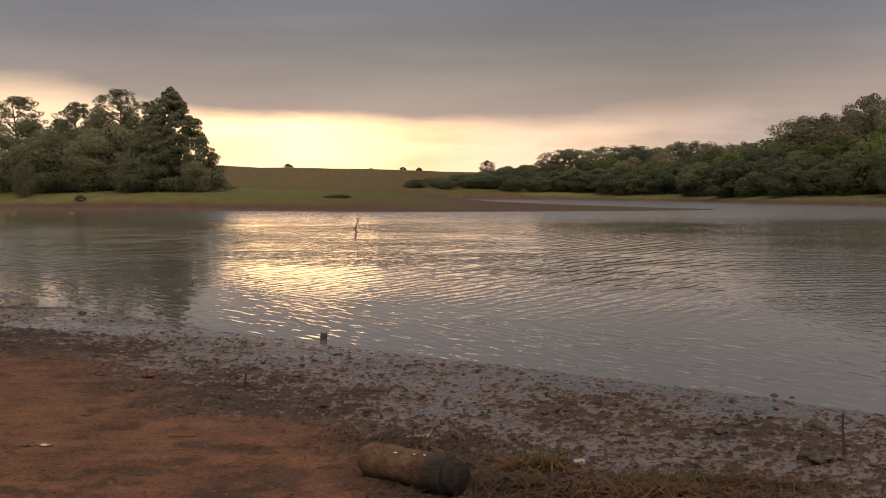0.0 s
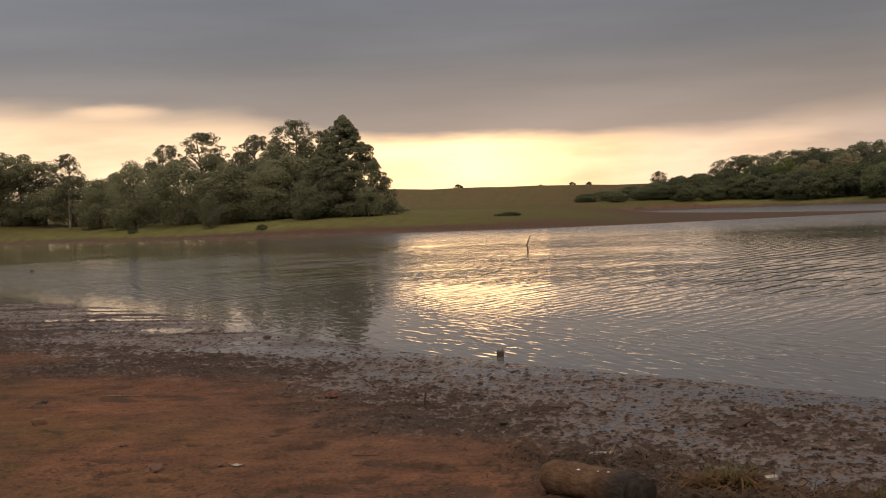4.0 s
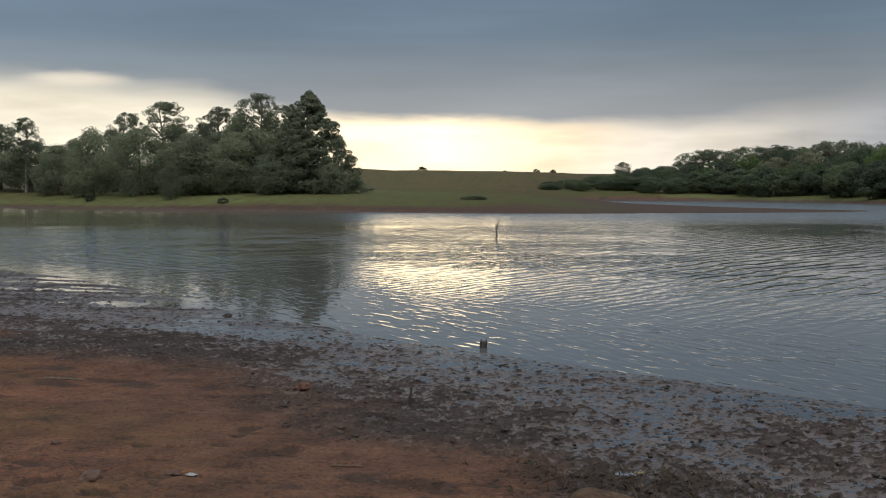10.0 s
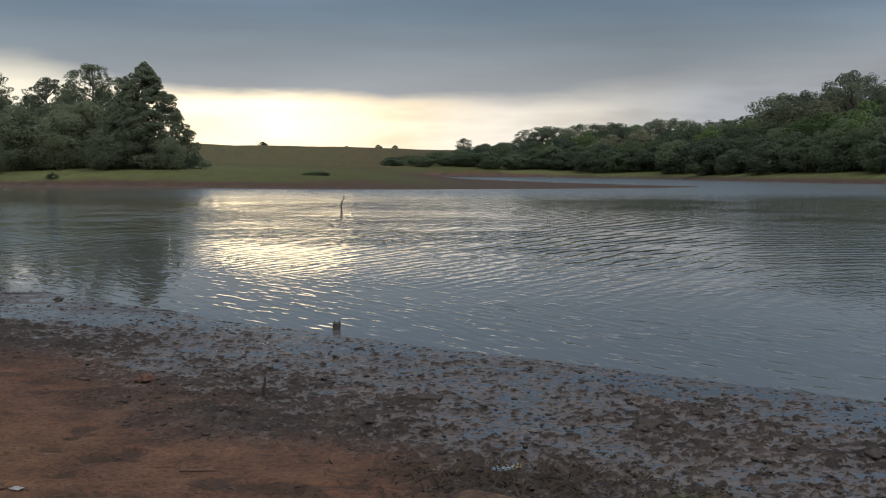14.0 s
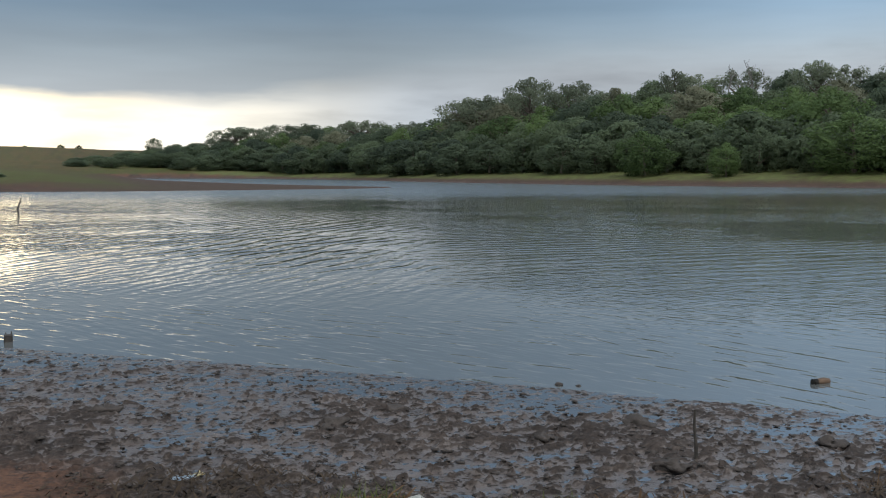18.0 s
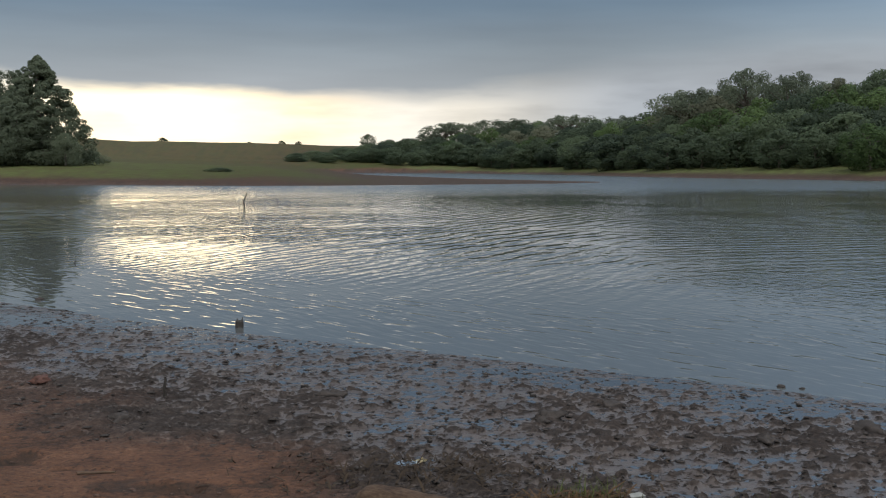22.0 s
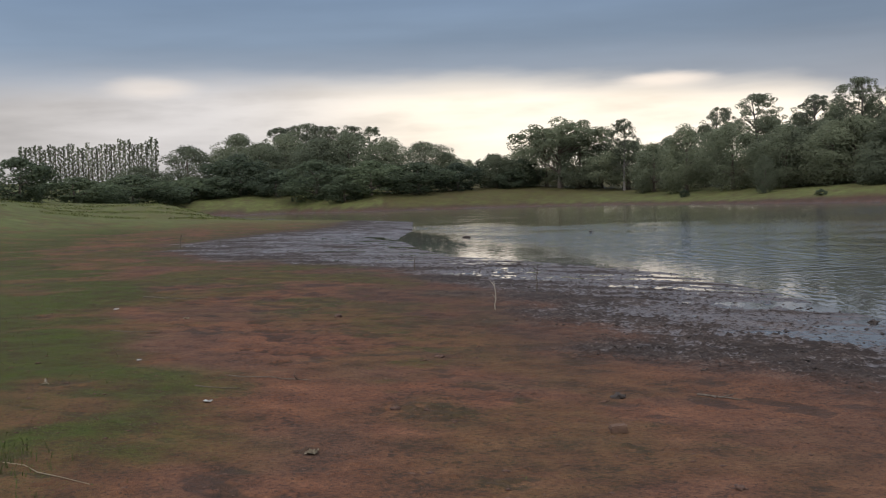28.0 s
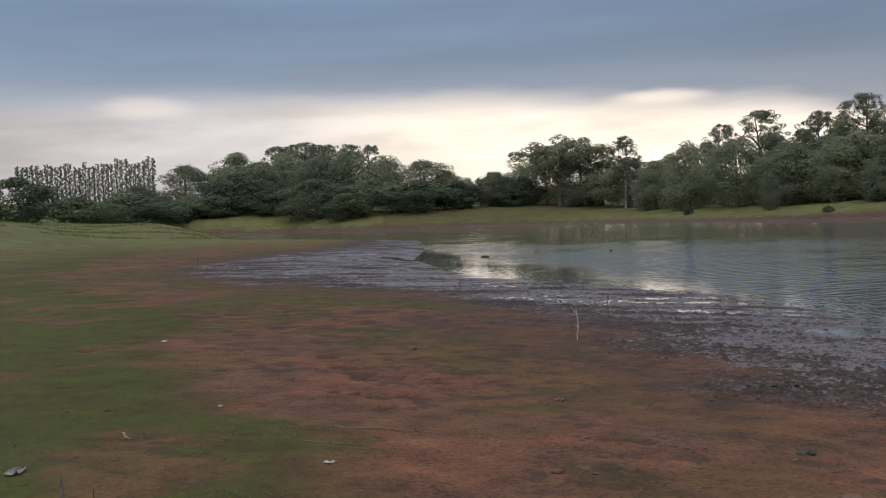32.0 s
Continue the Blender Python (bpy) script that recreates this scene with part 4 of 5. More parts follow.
for b, e, w, k, s in [(45.24, 3.94, 1.7, 60, 1), (44.6, 3.98, 1.5, 61, 2), (43.95, 4.12, 1.9, 62, 3), (43.3, 4.0, 1.5, 61, 1), (42.66, 3.96, 1.9, 60, 2), (41.58, 3.95, 1.6, 60, 3), (40.51, 3.87, 1.5, 58, 1)]:
    stand_at(("euc", s), None, b, e, w, k, (15, 7), "tall dark tree rising behind the wood", T_WOOD)
for k in range(30):
    q = k / 29
    stand_at(("pine", k % 3), lambda: build_pine(60 + k), 57.7 - 6.3 * q, 3.05 + 0.4 * q + float(trng.uniform(-0.22, 0.14)), 0.50, 120 + 4 * q, (15.8, 3.4), "slender pale-trunked tree in a planted row", "row of slender trees")


# forest on the hillside: skyline by bearing
SKYLINE = [(3, 0.45), (1, 0.62), (-0.8, 0.86), (-3.5, 1.3), (-5.7, 1.7), (-6.6, 2.05), (-12.5, 2.35), (-16.5, 2.5), (-18, 3.3), (-21.5, 4.3), (-24, 4.2), (-28.5, 4.6), (-32, 4.8), (-35.5, 4.8), (-40, 4.9), (-47, 4.7)]


def forest():
    sky_a, sky_e = zip(*SKYLINE[::-1])
    for row, (back, part_of, spacing, width) in enumerate([(19, 0.44, 5.4, 7.0), (25, 0.60, 6.2, 8.5), (33, 0.70, 6.6, 8.5), (43, 0.87, 7.0, 9.0), (53, 0.95, 6.0, 9.5), (63, 1.03, 7.0, 9.5)]):
        b = 1.4 if row > 1 else -2.5
        while b > -47:
            r = max(bank_distance(b), 258 if b > -3.5 else 0) + back + float(trng.uniform(-3, 3))
            x, y = -r * math.sin(radians(b)), r * math.cos(radians(b))
            e = float(np.interp(b, sky_a, sky_e)) * part_of * float(trng.uniform(0.88, 1.06))
            top = 2.0 + r * math.tan(radians(e))
            g = ground_z(x, y)
            top = max(top, g + float(trng.uniform(3.2, 4.5)) * float(np.interp(b, [-4, -1, 3], [1, 0.8, 0.35])))
            w = width * float(trng.uniform(0.8, 1.25)) * min(1.0, 0.45 + (top - g) / 12)
            u = float(trng.uniform())
            if b > -4:
                key, lab = ("roundg", row % 2), "green broadleaf forest tree"
            elif row < 2:
                key, lab = ("bush", int(u * 3)), "leafy bushy tree at the forest's edge"
            elif u < 0.22:
                key, lab = ("roundl", 0), "fresh light green forest tree"
            elif u < (0.72 if row == 5 else 0.45) and row >= 4:
                key, lab = ("umb", 1), "spreading forest tree with an airy crown"
            elif u < 0.50 and row > 2:
                key, lab = ("pale", 0), "pale tan blossoming forest tree"
            else:
                key, lab = ("roundg", int(u * 20) % 2), "green broadleaf forest tree"
            make = {"bush": None, "roundl": lambda: build_round(51, M_LEAF_LIGHT), "umb": lambda: build_umbrella(52, M_LEAF_GREY, 34, 0.0, 95), "pale": lambda: build_round(53, M_LEAF_PALE), "roundg": lambda: build_round(54 + key[1], M_LEAF)}[key[0]]
            bh, bw = {"bush": (8, 8), "umb": (9, 10.5)}.get(key[0], (10, 9))
            stand(key, make, x, y, top, w * (1.45 if key[0] == "umb" else 1.22), bh, bw, turn(), lab, T_FOREST)
            b -= math.degrees(spacing / r) * float(trng.uniform(0.75, 1.25))


forest()


def bare_tubes(rng, height, radius):
    """A leafless tree: a trunk that forks again and again."""
    out = []

    def grow(p, d, length, r, level):
        q = p + d * length * 0.5 + rng.normal(size=3) * length * 0.05
        e = q + (d + rng.normal(size=3) * 0.12) * length * 0.5
        out.append(([p, q, e], [r, r * 0.85, r * 0.65]))
        if level < 4:
            for k in range(3 if level else 2):
                nd = d + rng.normal(size=3) * 0.42 + np.array((0, 0, 0.1))
                grow(e, nd / np.linalg.norm(nd), length * rng.uniform(0.5, 0.75), r * 0.6, level + 1)

    grow(np.array((0.0, 0, -0.2)), np.array((0.0, 0, 1)), height * 0.42, radius, 0)
    return out


def bare_tree(bearing, top, back, height, seed, label):
    r = bank_distance(bearing) + back
    x, y = -r * math.sin(radians(bearing)), r * math.cos(radians(bearing))
    ob = new("bare_tree")
    ob.matrix_basis = pose(x, y, 2.0 + r * math.tan(radians(top)) - height * 1.0, 0, 0, 40)
    g = ground_z(x, y)
    z0 = ob.matrix_basis.translation.z
    part("trunk", tubes_mesh("trunk", [([(0, 0, g - z0 - 0.2), (0, 0, 0.1)], [0.2, 0.16])], M_PALE_BARK), ob)
    part("branches", tubes_mesh("branches", bare_tubes(np.random.default_rng(seed), height * 0.95, 0.15), M_PALE_BARK, 5), ob)
    return tagged(ob, label, "tree", T_FOREST)


bare_tree(-32.2, 5.55, 58, 7.0, 3, "leafless grey tree rising above the forest")
bare_tree(-31.2, 5.1, 56, 6.0, 5, "leafless grey tree rising above the forest")
for b, e, w, k in [(-21.4, 4.62, 1.9, 60), (-23.6, 4.4, 1.7, 62), (-28.6, 4.9, 1.2, 60), (-35.4, 5.2, 1.6, 60), (-39.6, 5.2, 2.2, 62), (-18.6, 3.6, 2.6, 55), (-6.6, 2.15, 1.8, 62), (-9.8, 2.3, 2.0, 62), (-12.7, 2.5, 1.9, 62)]:
    stand_at(("umb", 1), None, b, e, w * 1.9, k, (9, 10.5), "tall forest tree with an airy spreading crown", T_FOREST)
for b, e, w, k in [(-30.0, 4.0, 3.6, 40), (-25.6, 4.2, 2.2, 55)]:
    stand_at(("pale", 0), lambda: build_round(53, M_LEAF_PALE), b, e, w, k, (10, 9), "pale tan blossoming forest tree", T_FOREST)
for b, e, w, k in [(-27.0, 2.0, 2.6, 10), (-31.0, 1.4, 1.6, 9), (-37.0, 2.8, 4.2, 14), (-40.5, 2.6, 3.4, 13), (-36.0, 4.1, 4.2, 30)]:
    stand_at(("roundl", 0), lambda: build_round(51, M_LEAF_LIGHT), b, e, w, k, (10, 9), "fresh light green round tree at the forest's edge", T_FOREST)
stand_at(("round", 1), None, -2.3, 1.62, 0.75, 206 - 4, (10, 9), "lone dark tree on the low ridge", T_FOREST)
for x, y, top, w in [(-91, 645, 3.6, 6.5), (-42.5, 650, 1.6, 3.0), (-22, 601, 2.2, 4.5), (-13, 601, 2.2, 4.2)]:
    stand(("bush", 0), None, x, y, ground_z(x, y) + top, w, 8, 8, turn(), "lone round bush on the far hill's crest", "bushes on the far hill", "bush")
for x, y, top, w in [(-12.2, 128, 1.75, 3.4), (-43.5, 131.5, 1.6, 1.4), (-70, 152, 2.1, 1.5)]:
    stand(("bush", 1), None, x, y, top, w, 8, 8, turn(), "low dark shrub on the grassy bank", "shrubs on the far bank", "shrub")

# ---------------------------------------------------------------- things on the near shore
M_LOG = simple("weathered_log", (0.052, 0.031, 0.020), (0.145, 0.085, 0.050), 5.0, 0.85, 0.8, 0.015)


def burnt_log():
    """Brown bark that turns black towards one end, with an uneven border and long cracks."""
    m, n, b = material("burnt_log_bark")
    pos = n.add("ShaderNodeTexCoord").outputs["Object"]
    sp = n.add("ShaderNodeSeparateXYZ")
    n.link(pos, sp.inputs[0])
    mp = n.add("ShaderNodeMapping")
    n.link(pos, mp.inputs[0])
    mp.inputs["Scale"].default_value = (0.35, 1, 1)
    f1, f2 = n.noise(pos, 7.0, 5, 0.6), n.noise(mp.outputs[0], 60.0, 4, 0.65)
    f = n.math("MULTIPLY_ADD", f2, 0.5, n.math("MULTIPLY", f1, 0.5))
    col = n.ramp(f, [(0.34, (0.024, 0.015, 0.010)), (0.48, (0.066, 0.038, 0.023)), (0.66, (0.130, 0.082, 0.050))])
    burnt = n.step(n.math("MULTIPLY_ADD", f1, 0.30, sp.outputs[0]), 0.66, 0.86)
    n.link(n.mix(burnt, col, n.ramp(f, [(0.35, (0.010, 0.009, 0.008)), (0.65, (0.040, 0.034, 0.030))])), b.inputs["Base Color"])
    b.inputs["Roughness"].default_value = 0.92
    b.inputs["Specular IOR Level"].default_value = 0.15
    bump(n, b, f, 1.0, 0.016)
    return m


M_LOG_BURNT = burnt_log()
M_CHAR = simple("charred_wood", (0.009, 0.008, 0.007), (0.034, 0.029, 0.025), 24.0, 0.95, 1.0, 0.014, 0.0, 0.08)
M_DEAD = simple("dead_wood", (0.05, 0.038, 0.028), (0.15, 0.115, 0.085), 20.0, 0.9, 0.5, 0.004)
M_TWIG = simple("pale_twig", (0.15, 0.115, 0.070), (0.29, 0.23, 0.15), 20.0, 0.85, 0.4, 0.003)
M_PALE_STALK = simple("bleached_stalk", (0.24, 0.20, 0.14), (0.42, 0.36, 0.27), 20.0, 0.85, 0.4, 0.003)
M_RED_CLAY = simple("red_clay", (0.060, 0.028, 0.020), (0.125, 0.054, 0.036), 20.0, 0.85, 0.8, 0.01)
M_DARK_WOOD = simple("wet_dark_wood", (0.018, 0.014, 0.011), (0.06, 0.045, 0.034), 18.0, 0.6, 0.6, 0.005)
M_STRAW = leaf_material("dry_reed", (0.042, 0.023, 0.012), (0.150, 0.082, 0.036), 0.8, 0.1)
M_ROT = leaf_material("rotten_reed_litter", (0.020, 0.014, 0.010), (0.075, 0.048, 0.028), 0.85, 0.05)
M_BLADE = leaf_material("grass_blade", (0.050, 0.058, 0.016), (0.120, 0.132, 0.036), 0.7, 0.2)
M_PLASTIC = simple("white_plastic", (0.36, 0.35, 0.32), (0.60, 0.59, 0.56), 12.0, 0.45, 0.2, 0.002)
M_CARTON = simple("soiled_carton", (0.16, 0.145, 0.12), (0.34, 0.32, 0.28), 26.0, 0.8, 0.4, 0.003)
M_BLUE = simple("blue_white_wrapper", (0.20, 0.30, 0.42), (0.62, 0.66, 0.68), 22.0, 0.35, 0.5, 0.004)
M_YELLOW = simple("yellow_wrapper", (0.40, 0.30, 0.12), (0.62, 0.52, 0.30), 22.0, 0.4, 0.5, 0.004)
M_BRICK = simple("weathered_brick", (0.075, 0.042, 0.027), (0.145, 0.082, 0.050), 18.0, 0.9, 0.6, 0.006)
M_CLOD = simple("mud_clod", (0.028, 0.022, 0.018), (0.078, 0.060, 0.050), 22.0, 0.85, 1.0, 0.012, 0.0, 0.15)
M_EARTH_CLOD = simple("earth_clod", (0.05, 0.030, 0.022), (0.14, 0.075, 0.05), 14.0, 0.9, 0.7, 0.01)


def bm_to(name, bm, mat, smooth_shade=True):
    me = bpy.data.meshes.new(name)
    bm.to_mesh(me)
    bm.free()
    for p in me.polygons:
        p.use_smooth = smooth_shade
    me.materials.append(mat)
    return me


def rough_cylinder(name, mat, length, rings, sides, profile, seed, wob=0.06, start=0.0):
    """A lathe along x from start, with a radius profile(q), an uneven skin and closed ends."""
    bm = bmesh.new()
    loops = []
    for i in range(rings + 1):
        q = i / rings
        r = profile(q)
        ring = []
        for k in range(sides):
            a = 2 * math.pi * k / sides
            n = noise.noise(Vector((q * length * 4 + seed, math.cos(a) * 1.5, math.sin(a) * 1.5)))
            f = noise.noise(Vector((q * length * 14, math.cos(a) * 6 + seed, math.sin(a) * 6)))
            rr = r * (1 + wob * n + wob * 0.4 * f)
            ring.append(bm.verts.new((start + q * length, rr * math.cos(a), rr * math.sin(a))))
        loops.append(ring)
    for u, v in zip(loops, loops[1:]):
        for k in range(sides):
            bm.faces.new((u[k], u[(k + 1) % sides], v[(k + 1) % sides], v[k]))
    bm.faces.new(loops[0][::-1])
    bm.faces.new(loops[-1])
    bmesh.ops.recalc_face_normals(bm, faces=bm.faces)
    return bm_to(name, bm, mat)


def beach_log():
    ob = new("log")
    (ax, ay), (bx, by) = (-0.49, 6.84), (0.09, 6.24)
    length = math.hypot(bx - ax, by - ay)
    za, zb = top_z(ax, ay), top_z(bx, by)
    ob.matrix_basis = Matrix.Translation((ax, ay, za + 0.096)) @ Euler((0, -math.atan2(zb - za, length), math.atan2(by - ay, bx - ax))).to_matrix().to_4x4()
    part("bark", rough_cylinder("bark", M_LOG_BURNT, length * 0.93, 34, 30, lambda q: 0.108 * min(1.0, 0.62 + 0.38 * math.sqrt(min(1, q * 9))) * (1 + 0.05 * math.sin(7 * q + 1)), 2.0, 0.11), ob, "weathered brown log with rounded end")
    part("charred_end", rough_cylinder("charred_end", M_CHAR, length * 0.08, 6, 30, lambda q: 0.109 - 0.016 * q, 2.0, 0.11, length * 0.925), ob, "blackened end of the log")
    rng = np.random.default_rng(5)
    for k in range(7):
        q, a = rng.uniform(0.1, 0.85), rng.uniform(0.5, 2.2)
        fl = blob(rng, rng.uniform(0.005, 0.010), (1.6, 0.9, 0.35), 0.5)
        me = bm_to("lichen", fl, M_PLASTIC)
        f = part("lichen", me, ob, "pale lichen fleck")
        f.matrix_basis = pose(q * length, 0.108 * math.cos(a), 0.108 * math.sin(a), 0, 0, 0)
    return tagged(ob, "weathered brown log with a charred end on wet earth", "log")


def blob(rng, r, scale, rough, sub=2):
    bm = bmesh.new()
    bmesh.ops.create_icosphere(bm, subdivisions=sub, radius=1.0)
    o = rng.uniform(0, 50, 3)
    for v in bm.verts:
        k = 1 + rough * noise.noise(v.co * 1.3 + Vector(o)) + rough * 0.5 * noise.noise(v.co * 3.1 + Vector(o))
        v.co = Vector((v.co.x * scale[0], v.co.y * scale[1], v.co.z * scale[2])) * (r * k)
    return bm


def stick(name, x, y, height, radius, lean, mat, label, category="stick", turn_deg=0.0, bends=5, wig=0.03, fork=False, base=None):
    """A thin upright stake, a little bent."""
    rng = np.random.default_rng(int(abs(x * 100) + abs(y * 10)))
    z0 = top_z(x, y) if base is None else base
    pts = [np.array((0.0, 0.0, -0.08))]
    for k in range(1, bends + 1):
        q = k / bends
        pts.append(np.array((lean * height * q, 0, height * q)) + rng.normal(size=3) * wig * height * (q < 1))
    tubes = [(pts, [radius * (1 - 0.45 * k / bends) for k in range(bends + 1)])]
    ob = new(name)
    ob.matrix_basis = pose(x, y, z0, 0, 0, turn_deg)
    part("stem", tubes_mesh("stem", tubes, mat, 7), ob)
    if fork:
        for k in range(fork):
            a = pts[int(rng.integers(2, bends))]
            e = a + np.array((rng.uniform(-0.35, 0.35), rng.uniform(-0.2, 0.2), rng.uniform(0.1, 0.35))) * height
            part("twig", tubes_mesh("twig", [([a, (a + e) / 2 + rng.normal(size=3) * 0.03 * height, e], [radius * 0.55, radius * 0.4, radius * 0.15])], mat, 5), ob)
    return tagged(ob, label, category)


def lying_stick(x0, y0, x1, y1, radius, mat, label, forks=0, lift=0.0):
    rng = np.random.default_rng(int(abs(x0 * 130) + abs(y1 * 17)))
    length = math.hypot(x1 - x0, y1 - y0)
    ang = math.atan2(y1 - y0, x1 - x0)
    pts = []
    for k in range(7):
        q = k / 6
        px, py = x0 + (x1 - x0) * q, y0 + (y1 - y0) * q
        side = rng.normal() * 0.03 * length
        pts.append(np.array((px - math.sin(ang) * side, py + math.cos(ang) * side, top_z(px, py) + radius * 0.7 + lift * math.sin(q * math.pi))))
    o = pts[0].copy()
    pts = [p - o for p in pts]
    ob = new("fallen_branch")
    ob.matrix_basis = pose(*o)
    part("stem", tubes_mesh("stem", [(pts, [radius * (1 - 0.08 * k) for k in range(7)])], mat, 7), ob)
    for k in range(forks):
        a = pts[int(rng.integers(1, 6))]
        e = a + np.array((math.cos(ang + rng.choice([-1, 1]) * 0.8), math.sin(ang + rng.choice([-1, 1]) * 0.8), rng.uniform(0.15, 0.6))) * length * rng.uniform(0.2, 0.4)
        part("twig", tubes_mesh("twig", [([a, (a + e) / 2 + rng.normal(size=3) * 0.02, e], [radius * 0.6, radius * 0.45, radius * 0.2])], mat, 5), ob)
    return tagged(ob, label, "branch")


def crumpled(name, x, y, size, parts, label, seed):
    """Crumpled sheet litter: thin folded sheets, one part for each colour."""
    rng = np.random.default_rng(seed)
    ob = new(name)
    ob.matrix_basis = pose(x, y, top_z(x, y) + 0.008, 0, 0, float(rng.uniform(0, 360)))
    for k, (pname, mat, dx, sc) in enumerate(parts):
        bm = bmesh.new()
        n = 9
        grid = [[bm.verts.new((dx + (i / n - 0.5) * size * sc, (j / n - 0.5) * size * sc * 0.7,
                               0.30 * size * sc * abs(noise.noise(Vector((i * 0.45 + seed, j * 0.45, k)))) + 0.1 * size * abs(noise.noise(Vector((i * 1.3, j * 1.3 + seed, k)))))) for j in range(n + 1)] for i in range(n + 1)]
        for i in range(n):
            for j in range(n):
                bm.faces.new((grid[i][j], grid[i + 1][j], grid[i + 1][j + 1], grid[i][j + 1]))
        bmesh.ops.solidify(bm, geom=bm.faces[:], thickness=0.0015)
        part(pname, bm_to(pname, bm, mat, False), ob)
    return tagged(ob, label, "litter")


beach_log()
stick("stake", -1.87, 10.25, 0.15, 0.016, 0.08, M_DARK_WOOD, "short dark stake stuck upright in the mud", "stake")
stick("stake", 2.90, 7.82, 0.31, 0.013, -0.04, M_DARK_WOOD, "thin dark stake standing in wet mud", "stake", wig=0.012)
stick("curved_stick", -4.32, 53.8, 0.85, 0.045, 0.16, M_DARK_WOOD, "bent dark stick rising out of the lake", "stick", wig=0.06, base=-0.1)
stick("dry_stalk", -10.68, 15.7, 0.42, 0.007, -0.05, M_PALE_STALK, "slender dry pale stalk in the mud", "stalk", fork=2)
stick("dry_stalk", -11.73, 18.5, 0.38, 0.012, 0.03, M_DEAD, "grey dry stalk in the mud", "stalk", fork=1)
stick("dry_stalk", -17.1, 21.85, 0.30, 0.016, 0.1, M_DEAD, "grey dry stalk in the mud", "stalk", fork=1)
stick("stake", -34.0, 29.1, 0.50, 0.022, 0.1, M_DEAD, "thin grey stake in the grass", "stake", fork=1)
stick("stake", -57.0, 33.0, 0.9, 0.06, 0.02, M_DARK_WOOD, "dark fence stub in the meadow", "stake")
stick("snag", -8.77, 6.47, 0.17, 0.016, 0.02, M_DEAD, "grey dead stub with a side twig in the grass", "stub", fork=2)
lying_stick(-2.0, 7.88, -1.80, 7.90, 0.010, M_LOG, "short brown stick lying on red earth")
lying_stick(-8.3, 6.2, -6.85, 6.03, 0.0045, M_TWIG, "long thin pale twig lying on patchy grass")
lying_stick(-10.25, 8.0, -10.05, 7.9, 0.007, M_TWIG, "small pale forked twig on the grass", 2)
lying_stick(-9.1, 9.1, -8.3, 9.35, 0.007, M_DEAD, "long thin dark twig lying on red earth", 1)
lying_stick(-5.34, 10.77, -4.95, 10.76, 0.010, M_DEAD, "dark broken branch on the earth", 2)
lying_stick(3.55, 6.62, 4.35, 7.0, 0.007, M_TWIG, "pale dry twig curved over wet mud", 1, 0.04)
lying_stick(3.7, 7.05, 4.1, 6.5, 0.008, M_DEAD, "dull brown branch with twigs on wet mud", 4, 0.05)
lying_stick(-3.0, 16.9, -4.4, 17.2, 0.012, M_DARK_WOOD, "wet dark branch at the water's edge", 1)
crumpled("wrapper", -0.18, 7.98, 0.13, [("blue_sheet", M_BLUE, -0.03, 1.0), ("yellow_sheet", M_YELLOW, 0.07, 0.6)], "crumpled blue and yellow plastic wrapper on mud", 3)
crumpled("paper_scrap", -2.73, 7.42, 0.065, [("sheet", M_PLASTIC, 0, 1.0)], "crumpled white scrap on red earth", 4)
crumpled("paper_scrap", -8.24, 8.12, 0.07, [("sheet", M_PLASTIC, 0, 1.0)], "crumpled white scrap on red earth", 6)
crumpled("paper_scrap", -6.38, 7.35, 0.10, [("sheet", M_TWIG, 0, 1.0)], "flattened pale scrap on red earth", 8)
crumpled("paper_scrap", -13.3, 12.13, 0.10, [("sheet", M_TWIG, 0, 1.0)], "flattened pale scrap among short grass", 9)


def white_box():
    ob = new("carton")
    ob.matrix_basis = pose(0.90, 7.15, top_z(0.90, 7.15) - 0.004, 4, -3, 12)
    bm = bmesh.new()
    bmesh.ops.create_cube(bm, size=1.0, matrix=Matrix.Translation((0, 0, 0.026)) @ Matrix.Diagonal((0.075, 0.05, 0.052, 1)))
    bmesh.ops.bevel(bm, geom=bm.edges[:], offset=0.004, segments=2, affect="EDGES")
    part("body", bm_to("body", bm, M_CARTON, False), ob)
    bm = bmesh.new()
    bmesh.ops.create_cube(bm, size=1.0, matrix=Matrix.Translation((0, 0, 0.0545)) @ Matrix.Diagonal((0.079, 0.054, 0.006, 1)))
    bmesh.ops.bevel(bm, geom=bm.edges[:], offset=0.002, segments=1, affect="EDGES")
    part("flap", bm_to("flap", bm, M_CARTON, False), ob)
    return tagged(ob, "small white carton lying among dry reeds", "carton")


white_box()


def stump():
    ob = new("stump")
    ob.matrix_basis = pose(-1.69, 15.42, -0.05)
    part("post", rough_cylinder("post", M_DARK_WOOD, 0.135, 8, 14, lambda q: 0.050 - 0.006 * q, 7.0, 0.22), ob).matrix_basis = pose(0, 0, 0, 0, -90, 0)
    for k, (a, h) in enumerate([(0.3, 0.05), (2.4, 0.04)]):
        part("splinter", tubes_mesh("splinter", [([(0.034 * math.cos(a), 0.034 * math.sin(a), 0.12), (0.038 * math.cos(a), 0.038 * math.sin(a), 0.12 + h)], [0.012, 0.004])], M_DARK_WOOD, 5), ob)
    return tagged(ob, "small broken dark stump at the water's edge", "stump")


stump()


